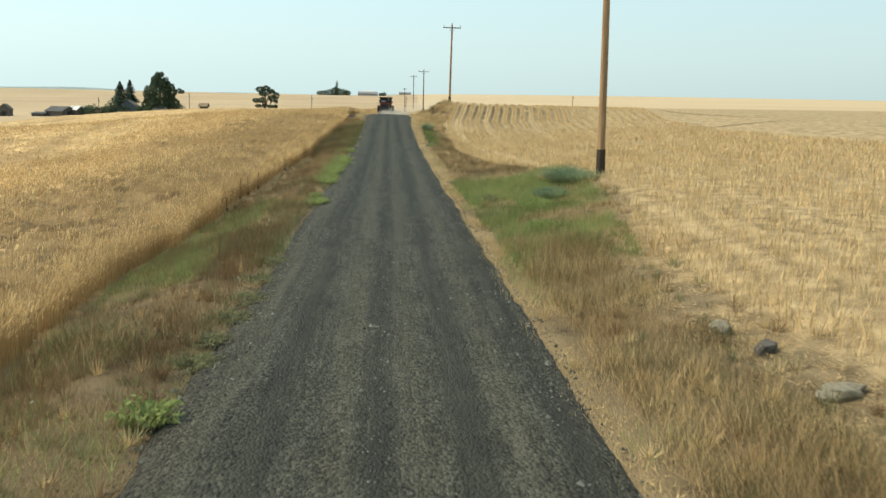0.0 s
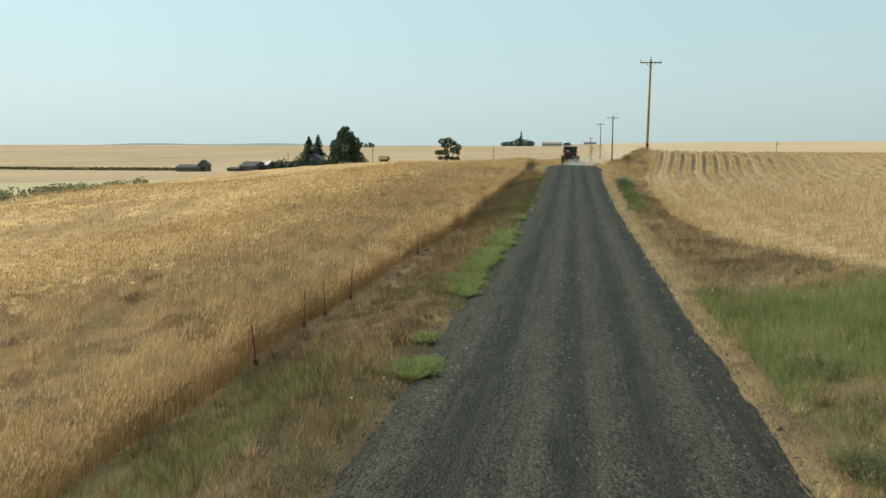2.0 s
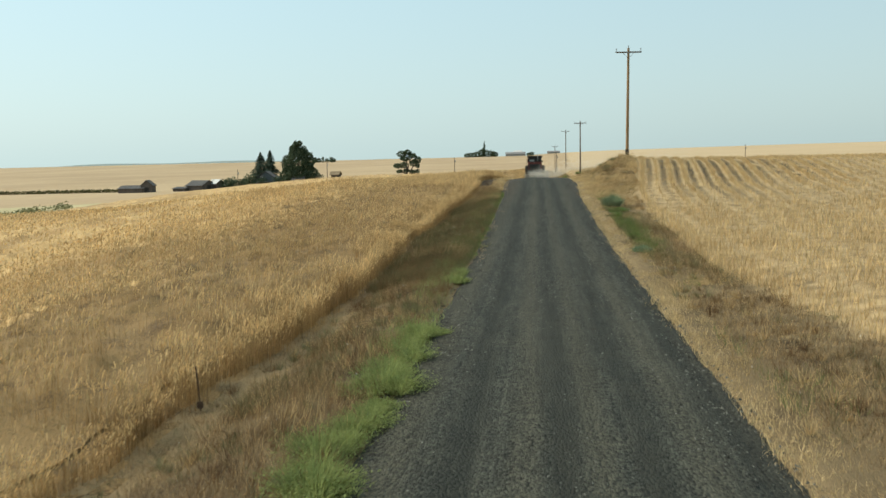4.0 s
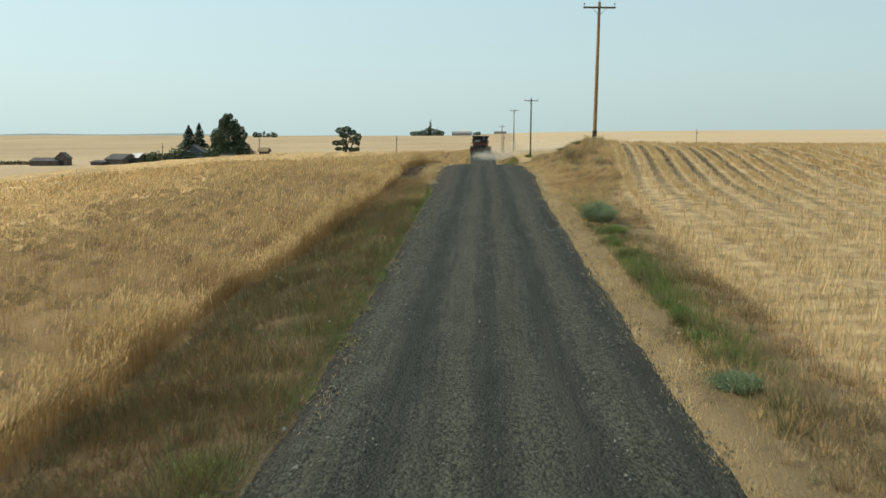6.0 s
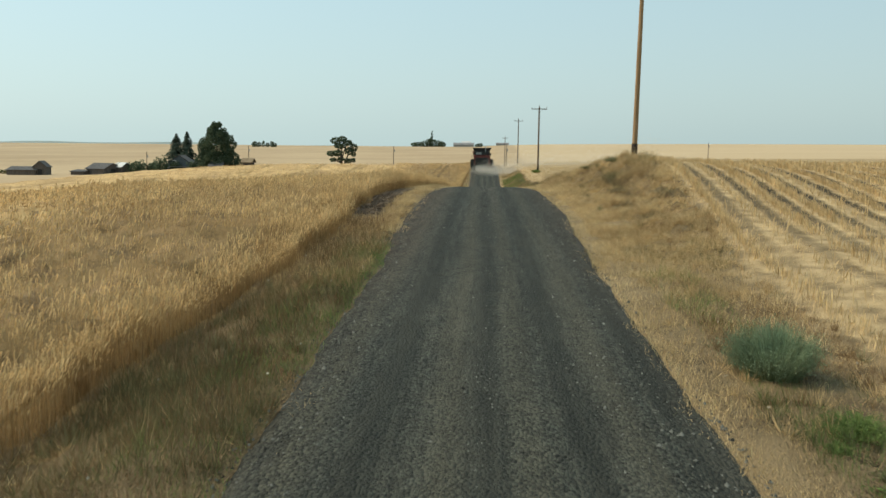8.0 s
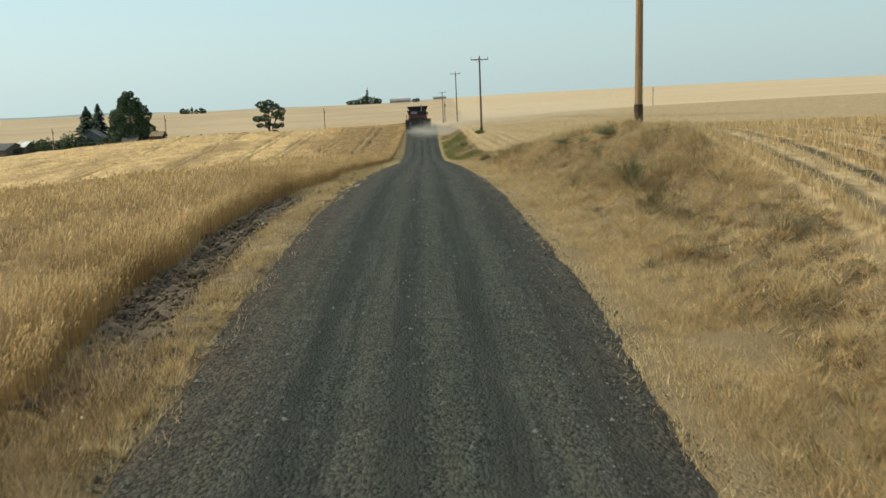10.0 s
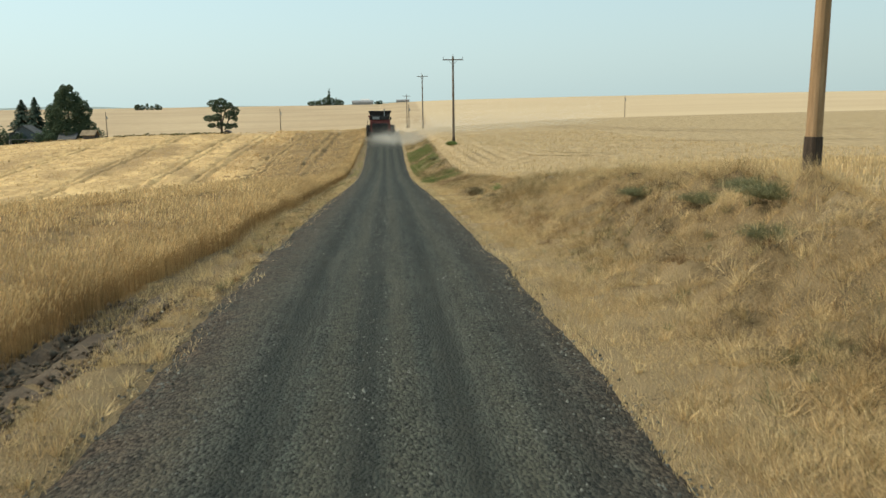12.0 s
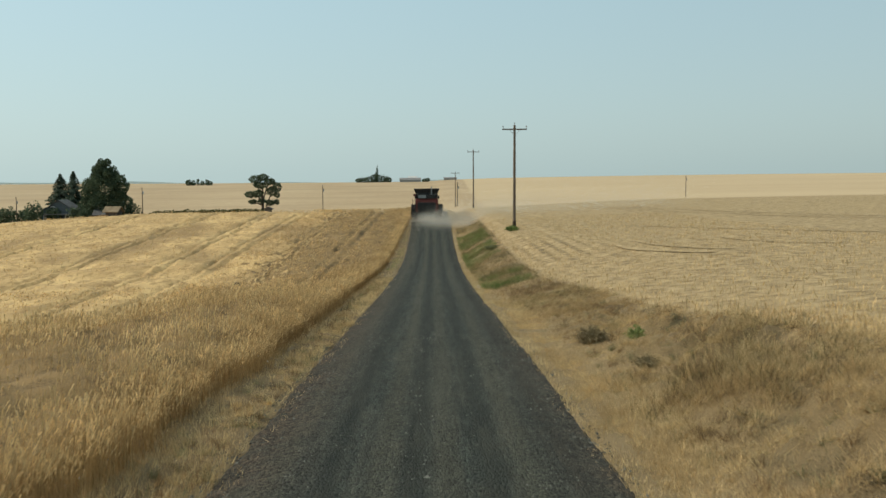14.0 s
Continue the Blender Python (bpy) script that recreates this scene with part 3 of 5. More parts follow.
def row_bend(y):
    """How far the drill rows have swung out along the field, as the edge does."""
    return np.interp(y, [-60, 10, 30, 50, 64, 82, 95, 108, 120, 132, 150, 175, 230, 330], [0, 0, .8, .2, -.7, -.5, .3, 1.9, 3.2, 4.2, 2.4, .6, .3, 4])


def row_number(x, y):
    """The count of drill rows between the field edge and a place."""
    q = row_bend(y)
    return (x - 5.6 - q) / (ROW * (1 + .035 * q))


def left_edge(y):
    return -half_width(y) + .07 * fbm(np.asarray(y, float), 1, 1.1, 1) + .05 * fbm(np.asarray(y, float), 2, 4.3, 6)


def right_edge(y):
    return half_width(y) + .05 * fbm(np.asarray(y, float), 7, 1.4, 3) + .05 * fbm(np.asarray(y, float), 5, 4.7, 2)


def tussocks(x, y):
    """Lumps of matted grass and slumped earth on the cut bank, in metres."""
    on = np.clip((x - half_width(y) - 1.2) / 1.2, 0, 1) * np.clip((stubble_edge(y) + .6 - x) / .8, 0, 1) * np.interp(y, [88, 98, 150, 170], [0, 1, 1, 0])
    return on * (.20 * fbm(x, y, 2.3, 3) + .21 * fbm(x, y, 4.9, 8) + .12 * fbm(x, y, 9.1, 5))


# ---- ground ----
def build_ground():
    xs = np.concatenate([-np.geomspace(2200, 15, 70), np.arange(-14.7, 14.8, .3), np.geomspace(15, 2200, 70)])
    ys = np.concatenate([np.arange(-60, 0, 2.0), np.arange(0, 40, .3), np.arange(40, 92, .6), np.arange(92, 170, .3), np.arange(170, 330, 2.0), np.geomspace(332, 3600, 70)])
    X, Y = np.meshgrid(xs, ys)
    near = np.exp(-(X / 30) ** 2) * (Y < 260)
    Z = ground_z(X, Y) + near * (.04 * fbm(X, Y, 2.1, 1) + .035 * fbm(X, Y, 5.3, 4)) + tussocks(X, Y)
    under = np.clip((half_width(Y) + .15 - np.abs(X)) / .4, 0, 1) * (Y < 420)
    Z = Z - .16 * under
    # furrows of the tilled strip beside the wheat
    q = wheat_edge(Y)
    strip = ((X > q - .3) & (X < q + 1.5) & (Y > 100) & (Y < 126)).astype(float)
    Z += strip * (.09 * np.sin((X - q) * 9) + .05 * fbm(X, Y, 9, 2) - .05)
    nx = len(xs)
    i = (np.arange(len(ys) - 1)[:, None] * nx + np.arange(nx - 1)).ravel()
    F = np.stack([i, i + 1, i + nx + 1, i + nx], 1)
    V = np.stack([X, Y, Z], -1).reshape(-1, 3)
    c = V[F].mean(1)
    cx, cy = c[:, 0], c[:, 1]
    cx = cx + (.25 * fbm(cx, cy, 3.7, 2) + rng.normal(0, .28, len(cx))) * (np.abs(cx) < 16)
    k = np.zeros(len(F), int)
    k[cx > stubble_edge(cy) - 1.2] = 1
    k[cx < wheat_edge(cy)] = 2
    k[(cx > wheat_edge(cy) - .4) & (cx < wheat_edge(cy) + 1.4) & (cy > 101) & (cy < 125)] = 3
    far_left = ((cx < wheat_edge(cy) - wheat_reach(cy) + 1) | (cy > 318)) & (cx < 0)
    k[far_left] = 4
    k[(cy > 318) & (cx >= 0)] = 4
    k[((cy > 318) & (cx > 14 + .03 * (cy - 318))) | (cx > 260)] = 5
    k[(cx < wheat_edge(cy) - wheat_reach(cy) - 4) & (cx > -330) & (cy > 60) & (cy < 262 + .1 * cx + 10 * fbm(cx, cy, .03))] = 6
    me = np_mesh("ground", V, F, [M[n] for n in ("thatch", "stubble_soil", "wheat_soil_and_shade", "bare", "far_wheat", "far_pale", "far_green")], k, True)
    deep = me.attributes.new("field_depth", "FLOAT", "POINT")
    deep.data.foreach_set("value", np.clip(V[:, 0] - stubble_edge(V[:, 1]), -4, 4).astype(np.float32))
    rows = me.attributes.new("drill_row", "FLOAT", "POINT")
    rows.data.foreach_set("value", np.clip(row_number(V[:, 0], V[:, 1]), -20, 400).astype(np.float32))
    # where the dry grass lies matted and pale, and where it stands over dark thatch
    x0, y0 = V[:, 0], V[:, 1]
    out = np.abs(x0) - half_width(y0)
    mat = np.where(x0 > 0, np.interp(y0, [60, 70, 88, 98, 240, 260], [.1, .3, .3, 1, 1, .5]) * np.clip((2.8 + .9 * fbm(x0, y0, .9, 3) - out) / .8, 0, 1), np.interp(y0, [94, 104], [0, .35]) * np.clip((x0 - wheat_edge(y0) - 1.0) / .6, 0, 1))
    foot = x0 - wheat_edge(y0)
    mat = np.maximum(mat, .9 * np.interp(y0, [33, 38, 56, 60], [0, 1, 1, 0]) * np.clip((foot + .2) / .2, 0, 1) * np.clip((1.0 + .3 * fbm(x0, y0, 1.5, 2) - foot) / .3, 0, 1))
    mat = np.maximum(mat, np.clip(np.interp(y0, [40, 62], [.1, .5]) + .5 * fbm(x0, y0, 1.8, 7) - (out - .3) / .4, 0, .8) * (x0 > 0))
    mat = np.maximum(mat, np.interp(y0, [88, 98, 126, 140], [0, .25, .25, .55]) * (x0 > 0) + .3 * fbm(x0, y0, 1.3, 5) * (y0 > 90))
    me.attributes.new("carpet", "FLOAT", "POINT").data.foreach_set("value", np.clip(mat, 0, 1).astype(np.float32))
    patches = ((12, 5, 108, 18, 1), (9.5, 3, 194, 10, .4), (10, 5, 18, 12, .2), (20, 5, 112, 14, .7))
    clear = .03 + sum(a * np.exp(-(((V[:, 0] - px) / pw) ** 2) - ((V[:, 1] - py) / ph) ** 2) for px, pw, py, ph, a in patches)
    me.attributes.new("row_clear", "FLOAT", "POINT").data.foreach_set("value", np.clip(clear, 0, 1).astype(np.float32))
    ob = new("ground", me)
    tagged(ob, "rolling dry farmland with stubble, thatch and bare soil", "ground", kind="structure")


def build_road():
    us = np.linspace(-1, 1, 41)
    ys = np.concatenate([np.arange(-60, 0, 1.0), np.arange(0, 160, .3), np.arange(160, 420, 1.0)])
    U, Y = np.meshgrid(us, ys)
    lo, hi = left_edge(Y) - .05, right_edge(Y) + .05
    X = lo + (U + 1) / 2 * (hi - lo)
    Z = road_z(Y) + .05 * (1 - U**2) - .05 * np.abs(U) ** 6 + .012 * fbm(X * 6, Y * .7, 1, 2) + .010 * fbm(X, Y, 7, 3) + .018 * np.cos(X * 3.3)
    Z += .03 * np.clip((np.abs(U) - .72) / .2, 0, 1) * fbm(X * 2, Y, 4.5, 5)
    Z -= .07 * np.clip((np.abs(U) - .95) / .05, 0, 1)
    nx = len(us)
    i = (np.arange(len(ys) - 1)[:, None] * nx + np.arange(nx - 1)).ravel()
    F = np.stack([i, i + 1, i + nx + 1, i + nx], 1)
    V = np.stack([X, Y, Z], -1).reshape(-1, 3)
    me = np_mesh("road", V, F, M["gravel"], None, True)
    # brown earth worked into the sides beyond the first rise, and darker fresh stone there
    late = np.interp(Y, [86, 102, 150, 190], [0, 1, 1, .3])
    side = np.clip((np.abs(U) - .45 - .1 * (U > 0)) / .4, 0, 1) * late * np.where(U < 0, 1, .75) + .3 * np.clip((np.abs(U) - .8) / .2, 0, 1)
    for name, value in (("shoulder", side), ("fresh", np.interp(Y, [14, 34, 90, 105], [0, .6, .7, 1]))):
        me.attributes.new(name, "FLOAT", "POINT").data.foreach_set("value", value.ravel().astype(np.float32))
    ob = new("road", me)
    tagged(ob, "straight dark grey gravel farm road with wheel tracks", "road", kind="structure")
    # loose stones, mostly between and beside the wheel tracks
    n = 108000
    y = 3 + 152 * rng.random(n) ** 1.05
    u = rng.uniform(-1.05, 1.05, n)
    x = left_edge(y) + (u + 1) / 2 * (right_edge(y) - left_edge(y))
    keep = (np.cos(x * 3.3) + .8 * fbm(x * 3, y * .25, 1.1, 4) > rng.uniform(-1.0, 1.3, n)) | (np.abs(u) > .84)
    x, y, u = x[keep], y[keep], u[keep]
    n = len(x)
    r = np.minimum(rng.lognormal(-4.42, .38, n), .04) * (1 + .3 * (np.abs(u) > .75))
    z = np.where(np.abs(u) > 1, ground_z(x, y), road_z(y) + .05 * (1 - u**2) - .05 * np.abs(u) ** 6 + .018 * np.cos(x * 3.3)) + r * .12
    D = np.array([(1, 0, -.25), (-1, 0, -.25), (0, 1, -.25), (0, -1, -.25), (0, 0, .8)])
    V = np.stack([x, y, z], 1)[:, None] + D[None] * r[:, None, None] * rng.uniform(.55, 1.35, (n, 5, 1)) + rng.normal(0, .16, (n, 5, 3)) * r[:, None, None]
    T = np.array([(0, 2, 4), (2, 1, 4), (1, 3, 4), (3, 0, 4)])
    F = (np.arange(n)[:, None, None] * 5 + T[None]).reshape(-1, 3)
    tagged(new("loose_gravel", np_mesh("loose_gravel", V.reshape(-1, 3), F, M["stone"])), "loose crushed grey stones lying on the gravel road", "gravel", kind="stuff")


build_ground()
build_road()


# ---- crops ----
def clump(x, y):
    """Tufts and pockets of the standing crop."""
    return fbm(x, y, 2.3, 2) + .8 * fbm(x, y, 5.3, 6) + .6 * fbm(x, y, 11.7, 4)


def drill(x, y):
    """Faint combing of the standing crop along its drill rows, from -1 to 1."""
    return np.cos(2 * math.pi * (x + .35 * fbm(x, y, .22, 7)) / 1.15) * np.clip(.6 + fbm(x, y, .09, 4), 0, 1) * np.interp(y, [20, 35, 150, 170], [0, 1, 1, 0])


def lodged(o, y):
    """Where wind has laid the crop flat in the dip behind the rise, from 0 to 1."""
    q = y - 187 - .1 * o - 5 * fbm(o, y, .13, 3)
    return np.exp(-(q / 7) ** 2) * np.clip((o - 3) / 6, 0, 1) + .8 * np.exp(-((q - 24) / 3) ** 2) * np.clip((o - 14) / 8, 0, 1)


TRACKS = (6, 13, 20.5, 27, 38, 52)


def build_wheat():
    ys = np.concatenate([np.arange(-12, 190, .4), np.arange(190, 316, 1.0)])
    off = np.sort(np.concatenate([[.75, .85], np.arange(1.1, 9, .3), np.geomspace(9.2, 111, 50)] + [t + np.arange(-1.5, 1.6, .3) for t in TRACKS]))
    O, Y = np.meshgrid(off, ys)
    reach = wheat_reach(Y)
    O = np.minimum(O, reach)
    X = wheat_edge(Y) - O
    inner = np.clip((O - 9) / 25, 0, 1)
    top = .34 + .30 * inner + .09 * fbm(X, Y, .5, 3) + .13 * inner * fbm(X, Y, .16, 6) + .06 * fbm(X, Y, 1.0, 1) + .15 * clump(X, Y) + .06 * drill(X, Y)
    top -= .30 * np.exp(-((O - .8) / .8) ** 2) + .07
    top *= np.where(O < .8, .05, 1)
    top *= np.clip((reach - O) / 3, .05, 1) * np.clip((315 - Y) / 3, .05, 1)
    # wheel lines through the crop, in pairs
    for line in TRACKS:
        for side in (-.8, .8):
            top -= .38 * np.exp(-((O - line - side - .5 * fbm(Y, line, .05)) / .38) ** 2) * np.clip((Y - 176) / 8, 0, 1)
    top -= .34 * lodged(O, Y) + .12 * np.clip((8 - O) / 3, 0, 1) * np.clip((88 - Y) / 8, 0, 1)
    Z = ground_z(X, Y) + np.maximum(top, .04)
    nx = len(off)
    i = (np.arange(len(ys) - 1)[:, None] * nx + np.arange(nx - 1)).ravel()
    F = np.stack([i, i + nx, i + nx + 1, i + 1], 1)
    # faces near the edge get the dark tone: shade between stalks, as colour
    crop = new("wheat_crop", np_mesh("wheat_crop", np.stack([X, Y, Z], -1).reshape(-1, 3), F, [M["canopy"], M["wheat_soil_and_shade"]], (O[:-1, :-1].ravel() + rng.normal(0, 1.8, len(F)) < np.interp(Y[:-1, :-1].ravel(), [20, 34, 100, 130], [6, 11, 11, 14])).astype(int), True))
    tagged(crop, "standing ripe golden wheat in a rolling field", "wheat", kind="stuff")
    n = 460000
    o = 76 * rng.random(n) ** 3.4
    y = 2 + 205 * rng.random(n)
    far = rng.random(n) < .14
    y[far] = rng.uniform(200, 313, far.sum())
    near = rng.random(n) < .45
    o[near] = 19 * rng.random(near.sum()) ** 1.35
    rim = rng.random(n) < .13
    o[rim] = rng.uniform(-.25, 1.1, rim.sum())
    x = wheat_edge(y) - o
    hole = (fbm(x, y, .55, 8) + .25 * fbm(x, y, 1.9, 3) > .72) & (o > .5) & (o < 12)
    hole |= o > wheat_reach(y) - 1
    for line in TRACKS:
        hole |= (np.abs(np.abs(o - line - .5 * fbm(y, line, .05)) - .8) < .34) & (y > 180)
    hole |= rng.random(n) < .85 * lodged(o, y)
    hole |= (o < 9) & (o > .5) & (clump(x, y) < .1) & (rng.random(n) < .5)
    hole |= (o < 7) & (o > .3) & (y < 72) & (clump(x, y) < .3) & (rng.random(n) < .6)
    hole |= (clump(x, y) < -.42) & (o > .6) & (o < 30) & (rng.random(n) < .85)
    x, y, o = x[~hole], y[~hole], o[~hole]
    h = rng.normal(.78, .09, len(x)) + .08 * fbm(x, y, .5, 3) + .06 * fbm(x, y, 1.0, 1) + .15 * clump(x, y) + .09 * drill(x, y) - .3 * np.exp(-np.maximum(o, 0) / .35) * rng.random(len(x))
    P = np.stack([x, y, ground_z(x, y)], 1)
    grow = 1 + np.maximum(o, 0) / 15 + np.clip(y - 150, 0, 200) / 90
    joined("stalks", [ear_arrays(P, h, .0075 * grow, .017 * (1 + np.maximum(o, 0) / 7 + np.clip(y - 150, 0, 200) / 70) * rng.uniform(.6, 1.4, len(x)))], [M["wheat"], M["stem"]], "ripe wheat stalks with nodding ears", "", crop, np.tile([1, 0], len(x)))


def build_stubble():
    pieces = []
    n = 240000
    k = np.floor(50 * rng.random(n) ** 1.6)
    y = np.where(rng.random(n) < .86, rng.uniform(0, 150, n), rng.uniform(150, 240, n))
    thick = rng.random(n) < .18
    y[thick] = rng.normal(108, 9, thick.sum())
    k[thick] = np.floor(30 * rng.random(thick.sum()))
    q = row_bend(y)
    x = 5.6 + q + k * ROW * (1 + .035 * q) + rng.normal(0, 1, n) * np.where(thick, .06, .17)
    gone = np.isin(k, (4, 10, 20, 29)) & (rng.random(n) < .75)
    gone |= (k % 2 == 1) & (y > 84) & (y < 134) & (rng.random(n) < .95)
    keep = (x > stubble_edge(y) + .1) & (fbm(x, y, .9, 3) + .4 * fbm(x, y, 2.7, 8) < .95) & ~gone
    x, y = x[keep], y[keep]
    P = np.stack([x, y, ground_z(x, y) - .02], 1)
    far = 1 + np.clip(x - 9, 0, 30) * .04 + np.clip(y - 120, 0, 100) * .004
    pieces.append(stem_arrays(P, rng.uniform(.14, .34, len(x)) * (1 + .25 * fbm(x, y, 2.1, 4)) * np.interp(y, [128, 155], [1, .55]), rng.uniform(.010, .020, len(x)) * far))
    # threshed straw left in lines behind the combine
    n = 16000
    y = rng.uniform(0, 200, n)
    q = row_bend(y)
    x = 5.6 + q + rng.choice([4.3, 10.4, 20.2, 29.6], n) * ROW * (1 + .035 * q) + rng.normal(0, .16, n)
    keep = (x > stubble_edge(y) + .2) & (fbm(x, y, .4, 6) > -.2)
    x, y = x[keep], y[keep]
    P = np.stack([x, y, ground_z(x, y) + .05], 1)
    pieces.append(blade_arrays(P, rng.uniform(.03, .09, len(x)), rng.uniform(.010, .018, len(x)), 5, .8))
    # cut straw that lies between the rows and along the edge
    n = 24000
    y = rng.uniform(0, 180, n)
    x = stubble_edge(y) - 1.1 + rng.exponential(4.5, n)
    y[:5000] = rng.uniform(3, 21, 5000)
    x[:5000] = stubble_edge(y[:5000]) + rng.normal(-.5, .7, 5000)
    keep = x > right_edge(y) + 1.6
    x, y = x[keep], y[keep]
    P = np.stack([x, y, ground_z(x, y) + .02], 1)
    pieces.append(blade_arrays(P, rng.uniform(.02, .05, len(x)), rng.uniform(.009, .017, len(x)), 7, .8))
    joined("stubble", pieces, M["stub"], "cut wheat stubble in pale curving rows", "stubble")


build_wheat()
build_stubble()


# ---- verges ----
def verge(lo, hi, y0, y1, density, h, w, mask=None, lean=.8):
    n = int((y1 - y0) * 5 * density * 1.75)
    y = rng.uniform(y0, y1, n)
    a, b = lo(y), hi(y)
    keep = rng.random(n) < np.clip((b - a) / 5, 0, 1)
    y, a, b = y[keep], a[keep], b[keep]
    x = a + (b - a) * rng.random(len(y))
    if mask:
        scale, seed, level = mask
        keep = fbm(x, y, scale, seed) + rng.normal(0, .12, len(x)) > level
        x, y = x[keep], y[keep]
    tuft = fbm(x, y, 3.1, h[1] * 9) + .7 * fbm(x, y, 7.3, h[0] * 20)
    keep = (tuft + rng.normal(0, .25, len(x)) > -.25) | (rng.random(len(x)) < .5)
    # on the bank the grass stands on the lumps and leaves the hollows bare
    keep &= rng.random(len(x)) < np.clip(.9 + 5 * tussocks(x, y), .12, 1)
    x, y, tuft = x[keep], y[keep], tuft[keep]
    tall = (1 + .3 * tuft) * np.clip(1 + 4 * tussocks(x, y), .4, 1.8) * rng.uniform(h[0], h[1], len(x)) * np.maximum(1 + .35 * fbm(x, y, 1.1, 6) + .3 * fbm(x, y, 3.7, 3), .3)
    P = np.stack([x, y, np.where(np.abs(x) < half_width(y), road_z(y), ground_z(x, y) + tussocks(x, y)) - .02], 1)
    return blade_arrays(P, tall, rng.uniform(.7, 1.4, len(x)) * w * .62, lean, fine=True)


def build_verges():
    le, re, we, se = left_edge, right_edge, wheat_edge, stubble_edge
    at = lambda f, d: (lambda y: f(y) + d)
    V = verge
    joined("russet_grass", [
        V(at(we, .4), at(le, -.3), 2, 38, 190, (.12, .40), .010),
        V(at(we, .95), at(le, -.3), 38, 57, 190, (.12, .40), .010),
        V(at(we, .5), at(le, -.3), 57, 68, 190, (.12, .40), .010),
        V(at(we, .2), at(le, -.3), 60, 103, 170, (.10, .38), .011),
        V(at(we, .2), at(le, -.1), 2, 103, 90, (.03, .12), .014, None, 2.5),
        V(at(we, 1.4), at(le, .05), 98, 126, 110, (.05, .22), .010, (1.0, 5, -.1)),
        V(at(re, .5), at(se, .1), 2, 100, 60, (.03, .12), .014, None, 2.5),
        V(at(re, .6), lambda y: np.minimum(se(y), 5.3), 2, 21, 120, (.2, .45), .010, (.9, 4, -.1)),
        V(at(re, .9), at(se, .1), 36, 92, 85, (.12, .36), .011, (.6, 3, -.1)),
        V(at(re, 1.6), at(se, .1), 96, 124, 50, (.08, .26), .010, (.5, 9, .0), 1.1),
        V(at(re, 1.4), at(se, .2), 124, 172, 120, (.10, .32), .011, (.6, 9, .0), 1.0),
        V(at(re, 1.2), at(se, 0), 160, 240, 26, (.12, .3), .02),
    ], M["russet"], "dry russet grass on the road verges", "dry grass")
    joined("tan_grass", [
        V(at(we, .5), at(le, -.2), 2, 30, 60, (.12, .45), .010, (.7, 2, .1)),
        V(at(we, 1.0), at(le, -.2), 30, 68, 110, (.12, .40), .010, (.7, 2, -.1)),
        V(at(we, .3), at(le, -.2), 66, 90, 22, (.12, .40), .011),
        V(at(we, .1), at(le, -.2), 89, 104, 170, (.12, .36), .011),
        V(at(we, 1.3), at(le, -.1), 100, 126, 90, (.10, .34), .012, (.9, 2, -.1)),
        V(at(we, .6), at(le, -.1), 126, 190, 80, (.08, .22), .012),
        V(at(we, .0), at(le, -1.1), 136, 196, 170, (.08, .3), .013),
        V(at(re, .5), lambda y: np.minimum(se(y), 5.2), 2, 21, 210, (.2, .5), .010),
        V(at(re, .6), at(se, 0), 18, 40, 130, (.12, .4), .011, None, .8),
        V(at(re, .6), at(se, .2), 36, 92, 80, (.10, .30), .011),
        V(at(re, .6), at(se, .2), 90, 100, 170, (.10, .30), .011),
        V(at(re, .4), at(se, .2), 96, 162, 400, (.06, .26), .009, None, 1.4),
        V(at(re, .3), at(se, 0), 160, 250, 75, (.1, .28), .018),
        V(at(re, 1.6), at(se, .2), 2, 21, 170, (.03, .10), .011, None, 3),
        V(at(re, -.05), at(re, .8), 2, 38, 130, (.03, .14), .011, None, 1.6),
        V(at(re, 1.5), at(se, .1), 86, 100, 120, (.05, .2), .011, None, 1.5),
        V(at(re, .0), at(se, .1), 2, 160, 60, (.02, .05), .018, None, 5),
        V(at(we, .6), at(le, -.1), 28, 190, 40, (.02, .05), .018, None, 5),
    ], M["tan"], "tan dried grass covering the verge and bank", "dry grass")
    joined("straw_grass", [
        V(at(re, -.1), at(re, .55), 2, 34, 170, (.05, .20), .011, (.9, 2, -.15)),
        V(at(re, -.12), at(re, .8), 32, 200, 250, (.05, .18), .012),
        V(at(le, -1.1), at(le, .08), 98, 122, 110, (.05, .24), .012, (1.1, 3, .0)),
        V(at(le, -1.1), at(le, .08), 120, 195, 200, (.05, .24), .012, (1.1, 3, -.1)),
        V(at(we, .3), at(le, -.8), 122, 150, 170, (.08, .3), .012, (.9, 6, -.1)),
        V(at(re, .5), at(re, 2.8), 94, 150, 260, (.05, .15), .009, None, 1.6),
        V(at(re, .8), at(se, .0), 86, 104, 150, (.08, .26), .013, None, 1.2),
        V(at(re, .6), at(se, .2), 100, 168, 330, (.08, .30), .009, (.7, 5, -.15), 1.4),
        V(at(re, -.3), at(re, .05), 2, 190, 100, (.02, .08), .009, (1.6, 2, .05), 1.5),
        V(at(le, -.05), at(le, .4), 60, 190, 60, (.04, .12), .011, (1.6, 4, .25), 1.2),
        V(at(we, .2), at(le, -.2), 190, 300, 30, (.1, .25), .025),
        V(at(re, -.1), at(re, 1.2), 200, 300, 30, (.1, .25), .025),
        V(at(we, .0), at(we, 1.0), 60, 100, 30, (.1, .35), .012, (.6, 3, .1)),
    ], M["straw"], "short bleached straw-coloured grass beside the gravel", "dry grass")
